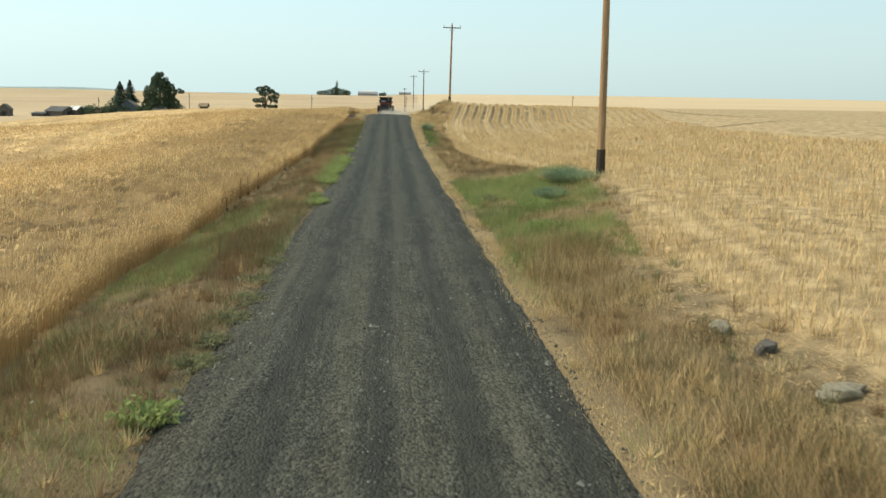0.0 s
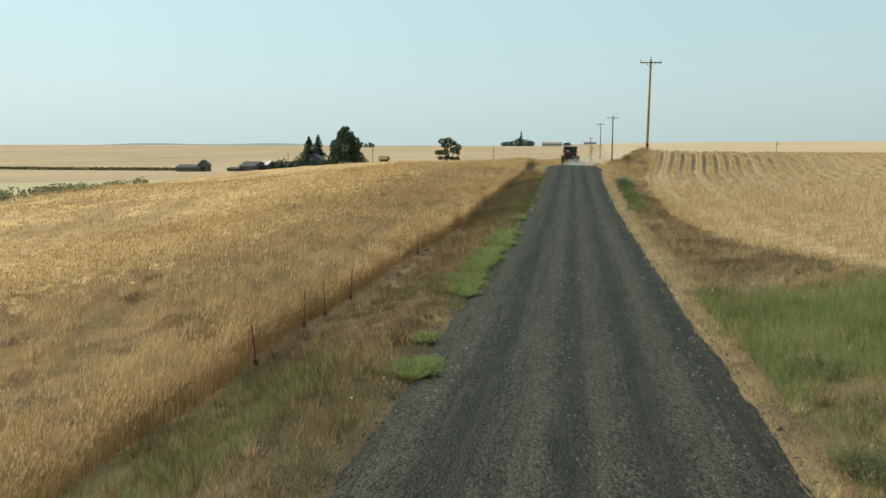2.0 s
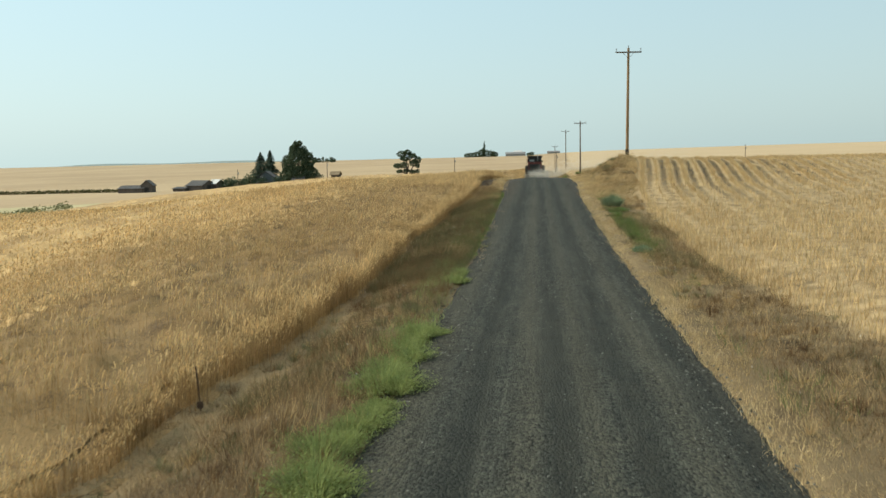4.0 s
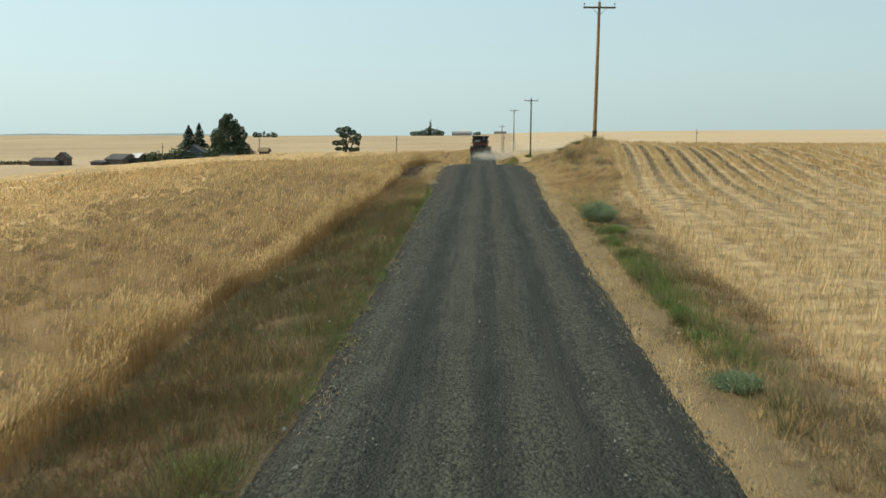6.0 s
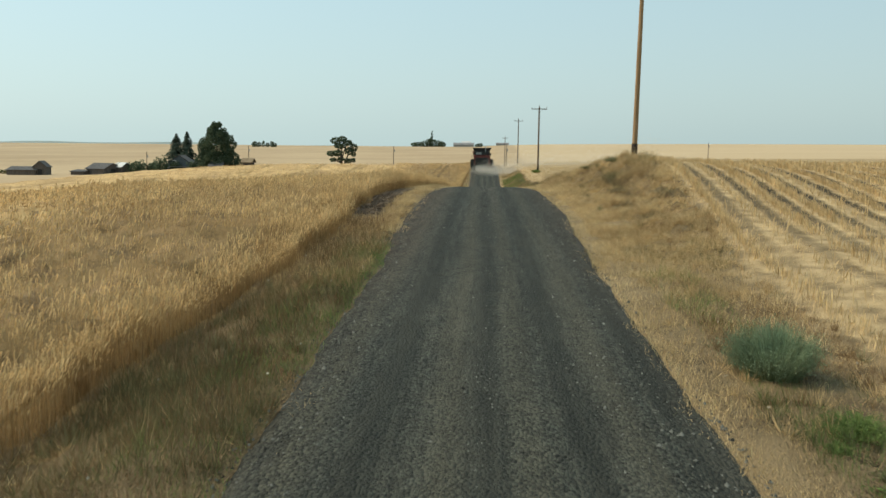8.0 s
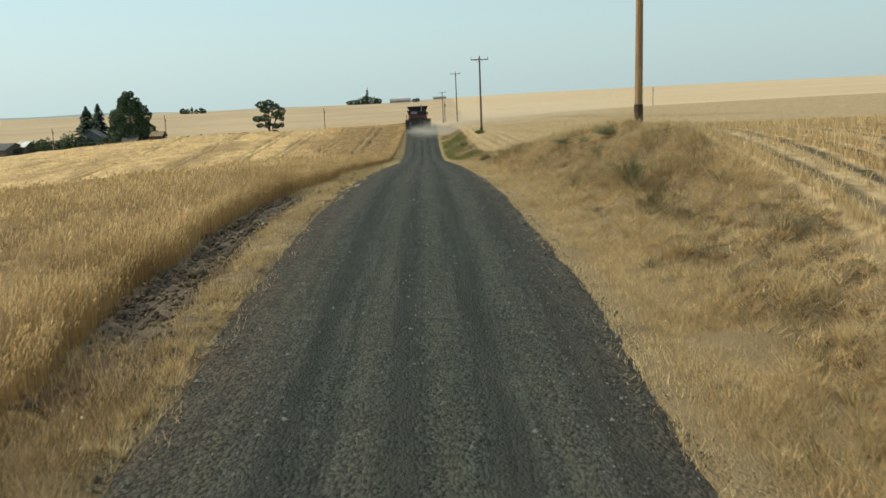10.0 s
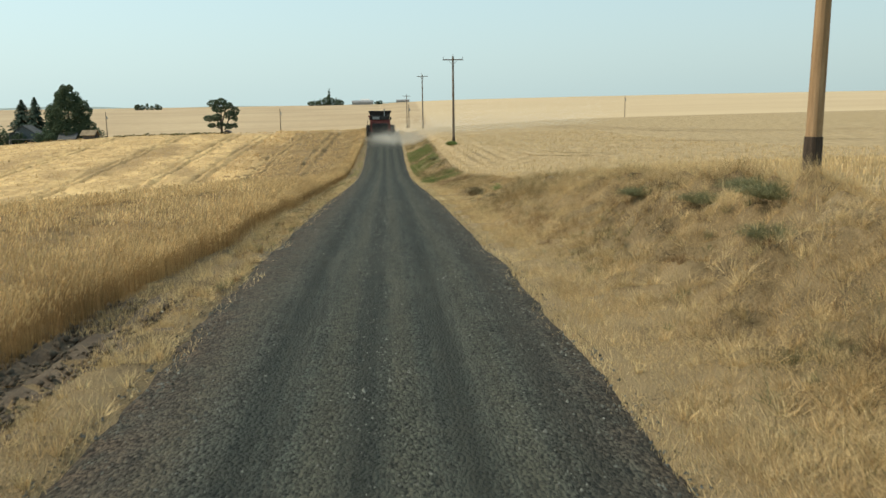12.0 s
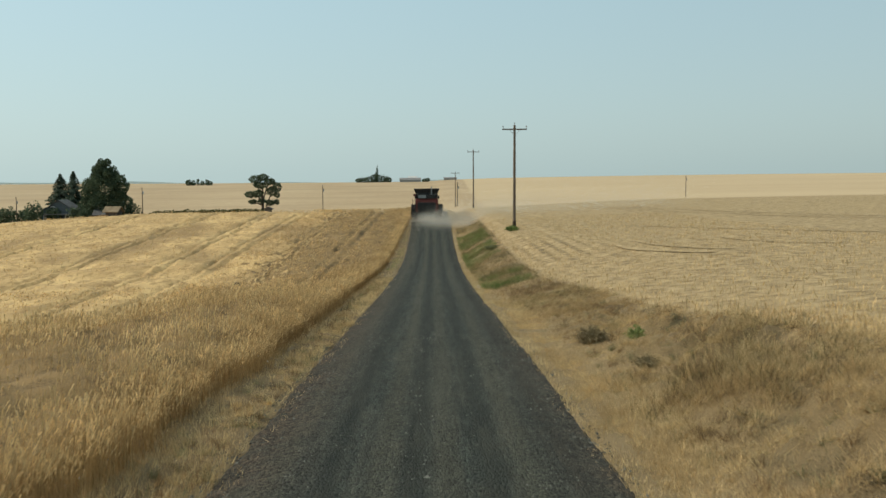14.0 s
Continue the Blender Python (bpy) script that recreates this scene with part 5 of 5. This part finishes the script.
def fir(x, y, top, label, r):
    base = yard(x, y)
    h = top - base
    ob = empty("fir_tree", pose(x, y, base), label, "tree", "firs behind the house")
    part("trunk", bm_tube([(0, 0, -.4), (0, 0, h * .5), (0, 0, h * .98)], [.35, .2, .03], 8), M["bark"], ob)
    g = np.random.default_rng(int(top * 100))
    # whorls of drooping boughs, each with its own reach
    whorls, boughs, n = 22, 10, 17000
    reach = g.uniform(.55, 1.15, (whorls, boughs))
    turn = g.uniform(0, 2 * math.pi, (whorls, boughs))
    w = np.minimum((whorls * g.random(n) ** 1.35).astype(int), whorls - 1)
    q = g.integers(0, boughs, n)
    t = (w + .5 * g.random(n)) / whorls
    along = g.random(n) ** .7
    a = turn[w, q] + g.normal(0, .16, n) * along
    rad = (r * .8 * (1 - t) ** .9 * reach[w, q] + .08) * along
    p = np.stack([np.cos(a) * rad, np.sin(a) * rad, h * (.06 + .94 * t) - rad * .3 + g.normal(0, .1, n)], 1)
    long = np.where(g.random(n) < .5, .7, .45)[:, None] * (1.1 - .5 * t)[:, None]
    out = np.stack([np.cos(a), np.sin(a), -.5 + g.normal(0, .25, n)], 1) * long
    side = np.stack([-np.sin(a), np.cos(a), g.normal(0, .4, n)], 1) * long * .38
    V = np.stack([p - out * .5, p + side, p + out * .8, p - side], 1).reshape(-1, 3)
    k = np.arange(n)[:, None] * 4
    crown = new("crown", np_mesh("crown", V, np.concatenate([k + np.array([0, 1, 2]), k + np.array([0, 2, 3])], 1).reshape(-1, 3), M["needle"]))
    crown.parent = ob


fir(-131.6, 428, 9.1, "dark green fir with a pointed top behind the house", 10.5)
fir(-126.6, 427, 9.9, "taller dark green fir beside another fir", 8.5)

b = yard(-62.7, 441)
tree("lone_tree", -62.7, 441, b, "lone dark green tree with clumped foliage and gaps",
     [((-2.8, 0, 12.2), (2.2, 2, 1.5)), ((.2, 0, 12.9), (2.0, 2, 1.3)), ((2.6, 0, 11.3), (1.9, 2, 1.3)), ((5.2, 0, 9.2), (1.7, 1.8, 1.9)), ((-1.0, 0, 10), (2.6, 2, 1.3)), ((3.2, 0, 7.8), (2.0, 2, 1.6)),
      ((-4.9, 0, 6.6), (2.0, 2, 1.2)), ((-1.8, 0, 6.9), (2.1, 2, 1.4)), ((-3.9, 0, 3.9), (1.6, 1.6, .9)), ((-.5, 0, 4.2), (1.6, 1.5, 1.0)), ((2.6, 0, 3.5), (1.7, 1.6, 1.1)), ((4.9, 0, 3.8), (1.1, 1.2, .9)),
      ((5.0, 0, 6.4), (1.2, 1.3, 1.0))], 8000, .32,
     [[(0, 0, 3), (-2, 0, 6), (-4.6, 0, 6.8)], [(0, 0, 4), (-1.5, 0, 8), (-2.6, 0, 12)], [(1, 0, 2), (3, 0, 7), (5, 0, 9)], [(.2, 0, 5), (1.4, 0, 9), (2.6, 0, 11)], [(-.2, 0, 2.5), (-2, 0, 3.2), (-3.8, 0, 3.9)]],
     ([(-.3, 0, -.5), (-.2, 0, 3), (-.2, 0, 7), (.1, 0, 12)], [.55, .42, .3, .08]), seed=9)


def shrub(x, y, r, h, label, leaves=900, size=.4):
    ob = empty("farm_shrub", pose(x, y, yard(x, y)), label, "shrub", "farmyard shrubs")
    g = random.Random(int(x * 7 + y))
    blobs = [((g.uniform(-.5, .5) * r, g.uniform(-.4, .4) * r, h * g.uniform(.35, .6)), (r * g.uniform(.5, .7), r * .6, h * g.uniform(.32, .5))) for k in range(6)]
    part("trunk", bm_tube([(0, 0, -.3), (0, 0, h * .6)], [.14, .05], 6), M["bark"], ob)
    V, F = leaf_cloud(blobs, leaves, size, int(abs(x * 3)))
    crown = new("crown", np_mesh("crown", V, F, M["leaf"]))
    crown.parent = ob


for sx, sy, sr, sh in ((-137.5, 396, 4, 4.9), (-133.5, 395, 3.6, 5.2), (-129.0, 396, 3.4, 5.0), (-125.4, 394, 2.6, 7.2), (-122.0, 399, 2.8, 5.2), (-113.0, 398, 3.2, 5.2), (-109.5, 395, 2.6, 4.2), (-96.9, 399, 3.4, 6.0),
                       (-142, 397, 3.6, 4.6)):
    shrub(sx, sy, sr, sh, "dense dark green shrub in the farmyard hedge")


# ---- farm buildings ----
def gable_building(name, x, y, w, d, eave, ridge, wall, roof, label, category, turn=0.0, trim=None, windows=(), door=None):
    """A gabled building whose gable looks along -y, with overhanging roof slabs."""
    ob = empty(name, pose(x, y, yard(x, y) - .3, 0, 0, turn), label, category)
    bm = bmesh.new()
    pts = [(-w / 2, 0), (w / 2, 0), (w / 2, eave), (0, ridge - .08), (-w / 2, eave)]
    f, k = [bm.verts.new((px, -d / 2, pz)) for px, pz in pts], [bm.verts.new((px, d / 2, pz)) for px, pz in pts]
    bm.faces.new(f)
    bm.faces.new(k[::-1])
    for n in range(5):
        bm.faces.new((f[n], k[n], k[(n + 1) % 5], f[(n + 1) % 5]))
    bmesh.ops.recalc_face_normals(bm, faces=bm.faces)
    part("wall", bm, M[wall], ob)
    slope = math.atan2(ridge - eave, w / 2)
    run = math.hypot(ridge - eave, w / 2) + .5
    for side in (-1, 1):
        slab = part("roof", bm_box((0, -d / 2 - .45, 0), (run, d / 2 + .45, .16), .02), M[roof], ob)
        slab.matrix_local = pose(0, 0, ridge - .02 if side > 0 else ridge, 0, math.degrees(slope), 0) if side > 0 else pose(0, 0, ridge, 0, 180 - math.degrees(slope), 0) @ Matrix.Scale(-1, 4, (0, 0, 1))
        if trim:
            board = part("bargeboard", bm_box((0, -d / 2 - .52, -.14), (run, -d / 2 - .46, .17), .005), M[trim], ob, "pale painted bargeboard")
            board.matrix_local = slab.matrix_local
    for wx, wz, ww, wh in windows:
        pane = part("window", bm_box((wx - ww / 2, -d / 2 - .05, wz), (wx + ww / 2, -d / 2 - .02, wz + wh)), M["glass"], ob)
        bm = bmesh.new()
        for a, c in (((wx - ww / 2 - .1, wz - .1), (wx - ww / 2, wz + wh + .1)), ((wx + ww / 2, wz - .1), (wx + ww / 2 + .1, wz + wh + .1)), ((wx - ww / 2, wz - .1), (wx + ww / 2, wz)),
                     ((wx - ww / 2, wz + wh), (wx + ww / 2, wz + wh + .1))):
            bm_box((a[0], -d / 2 - .09, a[1]), (c[0], -d / 2 - .02, c[1]), 0, bm)
        part("frame", bm, M["white"], pane, "white window frame")
    if door:
        part("door", bm_box((door[0] - door[1] / 2, -d / 2 - .07, .3), (door[0] + door[1] / 2, -d / 2 - .02, .3 + door[2]), .01), M["black"], ob)
    return ob


house = gable_building("farmhouse", -121.0, 405, 11.5, 10, 3.4, 7.4, "house_dark", "roof_dark", "dark blue-grey gabled farmhouse with white trim among trees", "house", 8, "white",
                       ((-1.9, 4.1, .9, 1.2), (-3.4, 1.3, 1.1, 1.2), (2.6, 1.3, 1.1, 1.2)), (.5, 1.0, 2.05))
part("porch_roof", bm_box((-4.2, -7.2, 2.9), (4.2, -5.0, 3.05), .02), M["roof_grey"], house, "low grey porch roof")
for px in (-4.0, 4.0):
    part("porch_post", bm_box((px - .07, -7.1, .2), (px + .07, -6.95, 2.9)), M["white"], house)
gable_building("shed", -104.0, 396, 5.6, 5, 2.6, 4.6, "barn_wood", "roof_dark", "small low dark shed under the large tree", "shed", 90, None, (), (0, 1.2, 1.9))
gable_building("field_shed", -63.0, 295, 2.1, 2.4, 1.9, 2.7, "barn_wood", "straw_roof", "small weathered shed with a tan roof standing in the wheat", "shed", 84, None, (), (0, 1.2, 1.8))
gable_building("barn", -148.0, 394, 9, 9, 2.6, 4.6, "barn_wood", "roof_dark", "low dark weathered barn with a pitched roof", "barn", 70, None, (), (0, 2.4, 2.3))
gable_building("lean_to", -155.5, 393, 8, 6, 1.5, 2.1, "barn_wood", "roof_dark", "low dark lean-to shed beside a barn", "shed", 80)
gable_building("tin_shed", -141.5, 396, 4.5, 5, 3.2, 4.8, "barn_wood", "roof_pale", "small shed with a pale tin roof", "shed", 60)
gable_building("barn", -177.0, 391, 8, 12, 2.2, 3.4, "barn_wood", "roof_dark", "long low dark barn at the farm's edge", "barn", 85, None, (), (0, 2.4, 2))
gable_building("barn", -170.5, 390, 5, 5, 3.4, 5.6, "barn_wood", "roof_dark", "taller dark gabled end of the long barn", "barn", 10, None, (), (0, 1.6, 2.2))
gable_building("well_house", -60.0, 437, 2.2, 2.2, 1.7, 2.3, "barn_wood", "roof_dark", "tiny dark shed under the lone tree", "shed", 0)

# brush along the field border behind the farm
g = np.random.default_rng(5)
blobs = [((x, 440 + 8 * math.sin(x * .05), yard(x, 440) + .4), (2.6, 1.2, .8 + .3 * math.sin(x))) for x in np.arange(-104, -60, 2.2)]
blobs += [((x, 400 - (x + 190) * .12, yard(x, 400) + .5), (4, 1.2, 1.1)) for x in np.arange(-330, -186, 3.6)]
V, F = leaf_cloud(blobs, 9000, .5, 21)
tagged(new("border_brush", np_mesh("border_brush", V, F, M["olive"])), "low dark brush along a far field border", "brush", kind="stuff")
blobs = []
for a in np.arange(95, 236, 2.2):
    bx = float(wheat_edge(a) - wheat_reach(a)) - 5 + 2.2 * math.sin(a * .31)
    blobs.append(((bx, a, yard(bx, a) + .4), (2.0, 2.0, .8 + .3 * math.sin(a * 1.7))))
    blobs.append(((bx - 95 - .5 * a, 262 + .5 * (a - 95), yard(bx - 95 - .5 * a, 262 + .5 * (a - 95)) + .3), (2.6, 2.0, .7)))
V, F = leaf_cloud(blobs, 9000, .32, 22)
tagged(new("draw_brush", np_mesh("draw_brush", V, F, M["dull"])), "olive brush in a shallow grassy draw", "brush", kind="stuff")


# ---- far horizon ----
def far_grove(name, label, spots, leaves, size, seed):
    ob = empty(name, pose(spots[0][0], spots[0][1], 0), label, "trees")
    blobs = [((x - spots[0][0], y - spots[0][1], float(ground_z(x, y)) + h * .45), (w, w, h * .55)) for x, y, w, h in spots]
    V, F = leaf_cloud(blobs, leaves, size, seed)
    c = new("crowns", np_mesh("crowns", V, F, M["leaf"]))
    c.parent = ob
    part("trunk", bm_tube([(0, 0, yard(spots[0][0], spots[0][1]) - 1), (0, 0, yard(spots[0][0], spots[0][1]) + spots[0][3] * .5)], [.5, .3], 6), M["bark"], ob)


far_grove("horizon_grove", "dark tree grove round a far farmstead on the horizon", [(x, 1500, 5, h) for x, h in
          ((-120, 7), (-114, 8), (-108, 8), (-102, 10), (-96, 13), (-92, 14), (-86, 12), (-80, 11), (-75, 10), (-71, 8))], 2600, 1.3, 31)
far_grove("horizon_poplar", "tall narrow poplar above a far grove", [(-90, 1502, 2.0, 26), (-91.5, 1502, 2.6, 17)], 700, 1.1, 32)
far_grove("far_trees", "small group of trees on the far horizon", [(-338, 1300, 4, 8), (-331, 1300, 3, 7), (-325, 1300, 2, 9), (-319, 1300, 3, 6), (-312, 1300, 3, 8), (-308, 1300, 3, 6)], 1400, 1.1, 33)
far_grove("far_trees", "low trees beside far farm sheds", [(-8, 1500, 4, 6), (-13, 1500, 4, 5)], 700, .9, 34)
# red-brown shed in grey materials, the distance haze painted as colour
gable_building("far_shed", 29, 1500, 8, 21, 3, 4.6, "house_wall", "roof_grey", "long low far shed, its red-brown greyed by painted haze", "shed", 90)
gable_building("far_shed", -36, 1500, 12, 34, 4, 7, "house_wall", "roof_grey", "long grey machine shed on the far horizon", "shed", 90)
gable_building("far_shed", -32, 1506, 10, 14, 6, 9.5, "house_wall", "roof_pale", "taller pale machine shed on the far horizon", "shed", 90)

# blue distance beyond the last fields, its haze put into the base colour
xs = np.linspace(-2600, 2600, 140)
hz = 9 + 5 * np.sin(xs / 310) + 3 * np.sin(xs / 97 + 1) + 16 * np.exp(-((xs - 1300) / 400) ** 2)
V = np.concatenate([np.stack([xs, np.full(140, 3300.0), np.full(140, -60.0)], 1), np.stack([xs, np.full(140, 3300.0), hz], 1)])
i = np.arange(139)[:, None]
M["distance"] = surface("haze_painted_hills", (.60, .70, .70), (.66, .75, .74), .004, .05, bump=0)
tagged(new("backdrop", np_mesh("backdrop", V, i + np.array([0, 1, 141, 140]), M["distance"])), "horizon hills with haze painted into their pale blue colour", "hills", kind="structure")


# ---- the combine ahead on the road ----
def wheel(parent, x, y, r, w):
    c = empty("wheel", Matrix.Identity(4), "", "")
    c.parent = parent
    c.matrix_world = parent.matrix_world @ pose(x, y, r)
    bm = bmesh.new()
    prof = [(-w / 2, r * .55), (-w / 2, r * .92), (-w * .38, r), (w * .38, r), (w / 2, r * .92), (w / 2, r * .55)]
    rings = [[bm.verts.new((px, pr * math.cos(a), pr * math.sin(a))) for px, pr in prof] for a in np.linspace(0, 2 * math.pi, 28, endpoint=False)]
    for a, c2 in zip(rings, rings[1:] + rings[:1]):
        for k in range(5):
            bm.faces.new((a[k], a[k + 1], c2[k + 1], c2[k]))
    for n in range(28):
        a = 2 * math.pi * n / 28
        bm_box((-w * .45, -.035, r - .01), (w * .45, .035, r + .045), 0, bm)
        bmesh.ops.rotate(bm, verts=bm.verts[-8:], cent=(0, 0, 0), matrix=Matrix.Rotation(a, 3, "X"))
    bmesh.ops.recalc_face_normals(bm, faces=bm.faces)
    part("tyre", bm, M["rubber"], c)
    part("rim", bm_tube([(-w * .3, 0, 0), (w * .3, 0, 0)], [r * .56, r * .56], 20), M["grey_metal"], c)


def combine(x, y):
    ob = empty("combine_harvester", pose(x, y, float(road_z(y)) + .03) @ Matrix.Scale(1.14, 4), "dusty dark red combine harvester seen from behind on the road", "combine")
    part("body", bm_prism([(-3.2, 1.0), (-3.2, 2.3), (-2.7, 2.9), (3.0, 2.9), (3.4, 1.9), (2.8, .8), (-1.0, .8)], -1.55, 1.55), M["red"], ob)
    part("rear_hood", bm_box((-1.3, -3.75, 1.15), (1.3, -3.15, 2.35), .12), M["black"], ob, "black rear straw hood")
    part("straw_chopper", bm_box((-1.2, -3.95, .75), (1.2, -3.3, 1.2), .06), M["black"], ob)
    bm = bmesh.new()
    lo = [bm.verts.new(p) for p in ((-1.5, -1.9, 2.85), (1.5, -1.9, 2.85), (1.5, 1.6, 2.85), (-1.5, 1.6, 2.85))]
    md = [bm.verts.new(p) for p in ((-1.6, -2.0, 3.7), (1.6, -2.0, 3.7), (1.6, 1.7, 3.7), (-1.6, 1.7, 3.7))]
    hi = [bm.verts.new(p) for p in ((-1.85, -2.3, 4.25), (1.85, -2.3, 4.25), (1.85, 2.0, 4.25), (-1.85, 2.0, 4.25))]
    for a, c in ((lo, md), (md, hi)):
        for k in range(4):
            bm.faces.new((a[k], a[(k + 1) % 4], c[(k + 1) % 4], c[k]))
    bm.faces.new(lo[::-1])
    bmesh.ops.recalc_face_normals(bm, faces=bm.faces)
    bmesh.ops.solidify(bm, geom=bm.faces[:], thickness=.05)
    part("grain_tank", bm, M["black"], ob, "dark flared grain tank extensions")
    part("engine_cover", bm_box((-1.35, -3.0, 2.88), (1.35, -1.95, 3.45), .08), M["black"], ob)
    part("rear_panel", bm_box((-1.5, -3.26, 2.35), (1.5, -3.18, 2.62), .02), M["red"], ob, "faded red rear panel")
    part("exhaust", bm_tube([(.7, -2.4, 3.4), (.7, -2.4, 4.6)], [.09, .09], 10), M["grey_metal"], ob)
    part("unloading_auger", bm_tube([(-1.7, 1.4, 3.3), (-1.75, -3.6, 3.45)], [.19, .17], 12), M["red"], ob)
    part("engine_screen", bm_box((-1.2, -3.05, 2.95), (-.1, -2.99, 3.4), .02), M["grey_metal"], ob, "dusty grey engine air screen")
    for k in range(5):
        part("hood_rib", bm_box((-1.1 + .5 * k, -3.8, 1.3), (-1.02 + .5 * k, -3.74, 2.25), .01), M["black"], ob)
    for sx in (-1, 1):
        part("side_panel", bm_box((sx * 1.6 - .04, -2.9, 1.0), (sx * 1.6 + .04, 1.4, 2.75), .03), M["red"], ob, "faded red side shield")
        part("tank_flap", bm_box((sx * 1.75 - .12, -2.2, 4.15), (sx * 1.75 + .12, 1.9, 4.3), .03), M["black"], ob)
        part("spreader_disc", bm_tube([(sx * .6, -3.85, .62), (sx * .6, -3.85, .74)], [.42, .42], 14), M["grey_metal"], ob)
        part("work_light", bm_box((sx * 1.3 - .09, -3.12, 3.5), (sx * 1.3 + .09, -3.02, 3.64), .02), M["ceramic"], ob)
    part("rear_axle", bm_box((-1.4, -2.42, .5), (1.4, -2.18, .72), .03), M["black"], ob)
    part("cab", bm_box((-1.0, 3.0, 2.1), (1.0, 4.6, 3.8), .12), M["glass"], ob)
    part("cab_roof", bm_box((-1.15, 2.9, 3.8), (1.15, 4.9, 4.0), .06), M["red"], ob)
    part("feeder_house", bm_box((-.7, 4.0, .8), (.7, 6.2, 1.6), .05), M["black"], ob)
    bm = bmesh.new()
    for sx in (-2.05, -1.62):
        bm_box((sx, -3.35, .6), (sx + .05, -3.28, 2.9), 0, bm)
    for k in range(6):
        bm_box((-2.0, -3.36, .7 + k * .38), (-1.62, -3.26, .74 + k * .38), 0, bm)
    part("ladder", bm, M["black"], ob)
    for sx in (-1, 1):
        wheel(ob, sx * 1.98, 2.6, .95, .76)
        wheel(ob, sx * 1.45, -2.3, .62, .46)
        part("tail_light", bm_box((sx * 1.25 - .1, -3.3, 2.0), (sx * 1.25 + .1, -3.22, 2.14), .01), M["red"], ob)
        part("mirror", bm_box((sx * 1.75 - .12, 4.4, 2.7), (sx * 1.75 + .12, 4.46, 3.2), .02), M["black"], ob)
        part("rail", bm_tube([(sx * 1.55, -3.1, 2.9), (sx * 1.55, -3.1, 3.6), (sx * 1.55, -2.0, 3.6)], [.025, .025, .025], 6), M["black"], ob)


combine(-.75, 268.0)


# ---- dust behind the combine, blown across the stubble ----
def road_dust():
    """Fine specks, thick at the wheels and thinning out downwind."""
    g = np.random.default_rng(17)
    n = 30000
    y = 263.5 - 11 * g.random(n) ** 1.6
    back = (263.5 - y) / 11
    x = -.6 + 2.5 * back + g.normal(0, 1.2 + 1.6 * back, n)
    z = np.abs(g.normal(0, .55 + .8 * back, n)) * np.exp(-.3 * back)
    m = 90000
    far = g.random(m) ** 1.7
    x2 = 1 + 38 * far + g.normal(0, 2, m)
    y2 = 264 - 16 * g.random(m) + 6 * far + g.normal(0, 3, m)
    z2 = np.abs(g.normal(0, 1.3 + 1.1 * far, m)) * (1 + .5 * fbm(x2, y2, .35, 2))
    X, Y, Z = np.concatenate([x, x2]), np.concatenate([y, y2]), np.abs(np.concatenate([z, z2])) + .05
    base = np.where(np.abs(X) < half_width(Y), road_z(Y), ground_z(X, Y))
    P = np.stack([X, Y, base + Z], 1)
    V = P[:, None] + g.normal(0, 1, (len(P), 3, 3)) * np.repeat([.015, .022], [n, m])[:, None, None]
    F = np.arange(3 * len(P)).reshape(-1, 3)
    tagged(new("road_dust", np_mesh("road_dust", V.reshape(-1, 3), F, M["dust"])), "pale tan road dust drifting behind the combine", "dust", kind="stuff")


road_dust()


# ---- old wheel lines in the far stubble ----
def wheel_line(a, b, c, width):
    """A low matted strip that bends from a over b to c."""
    t = np.linspace(0, 1, 60)[:, None]
    a, b, c = (np.array(p, float) for p in (a, b, c))
    line = (1 - t) ** 2 * a + 2 * t * (1 - t) * b + t**2 * c
    go = np.gradient(line, axis=0)
    side = np.stack([-go[:, 1], go[:, 0]], 1) / np.linalg.norm(go, axis=1)[:, None] * width / 2 * (1 + .35 * fbm(line[:, :1], line[:, 1:], .8, 3))
    V = []
    for k in (-1, 1):
        p = line + side * k
        V.append(np.stack([p[:, 0], p[:, 1], ground_z(p[:, 0], p[:, 1]) + .06], 1))
    i = np.arange(59)[:, None]
    return np.concatenate(V), np.concatenate([i + np.array([0, 60, 61]), i + np.array([0, 61, 1])], 0)


lines = []
for a, b, c in (((27, 262), (36, 222), (62, 196)), ((30, 264), (40, 224), (66, 199)), ((13.5, 189), (13, 180), (17, 177)), ((15.4, 190), (15, 182), (19, 178.5)), ((22, 190), (21, 183), (26, 180)),
                ((20, 215), (30, 190), (50, 176)), ((19, 126), (17, 118), (19, 100)), ((21, 127), (19.5, 118), (22, 101)), ((15, 60), (22, 75), (40, 82)), ((40, 120), (34, 100), (44, 84))):
    lines.append(wheel_line(a, b, c, .5))
joined("wheel_tracks", lines, M["track"], "darker flattened wheel lines curving through the stubble", "tracks")
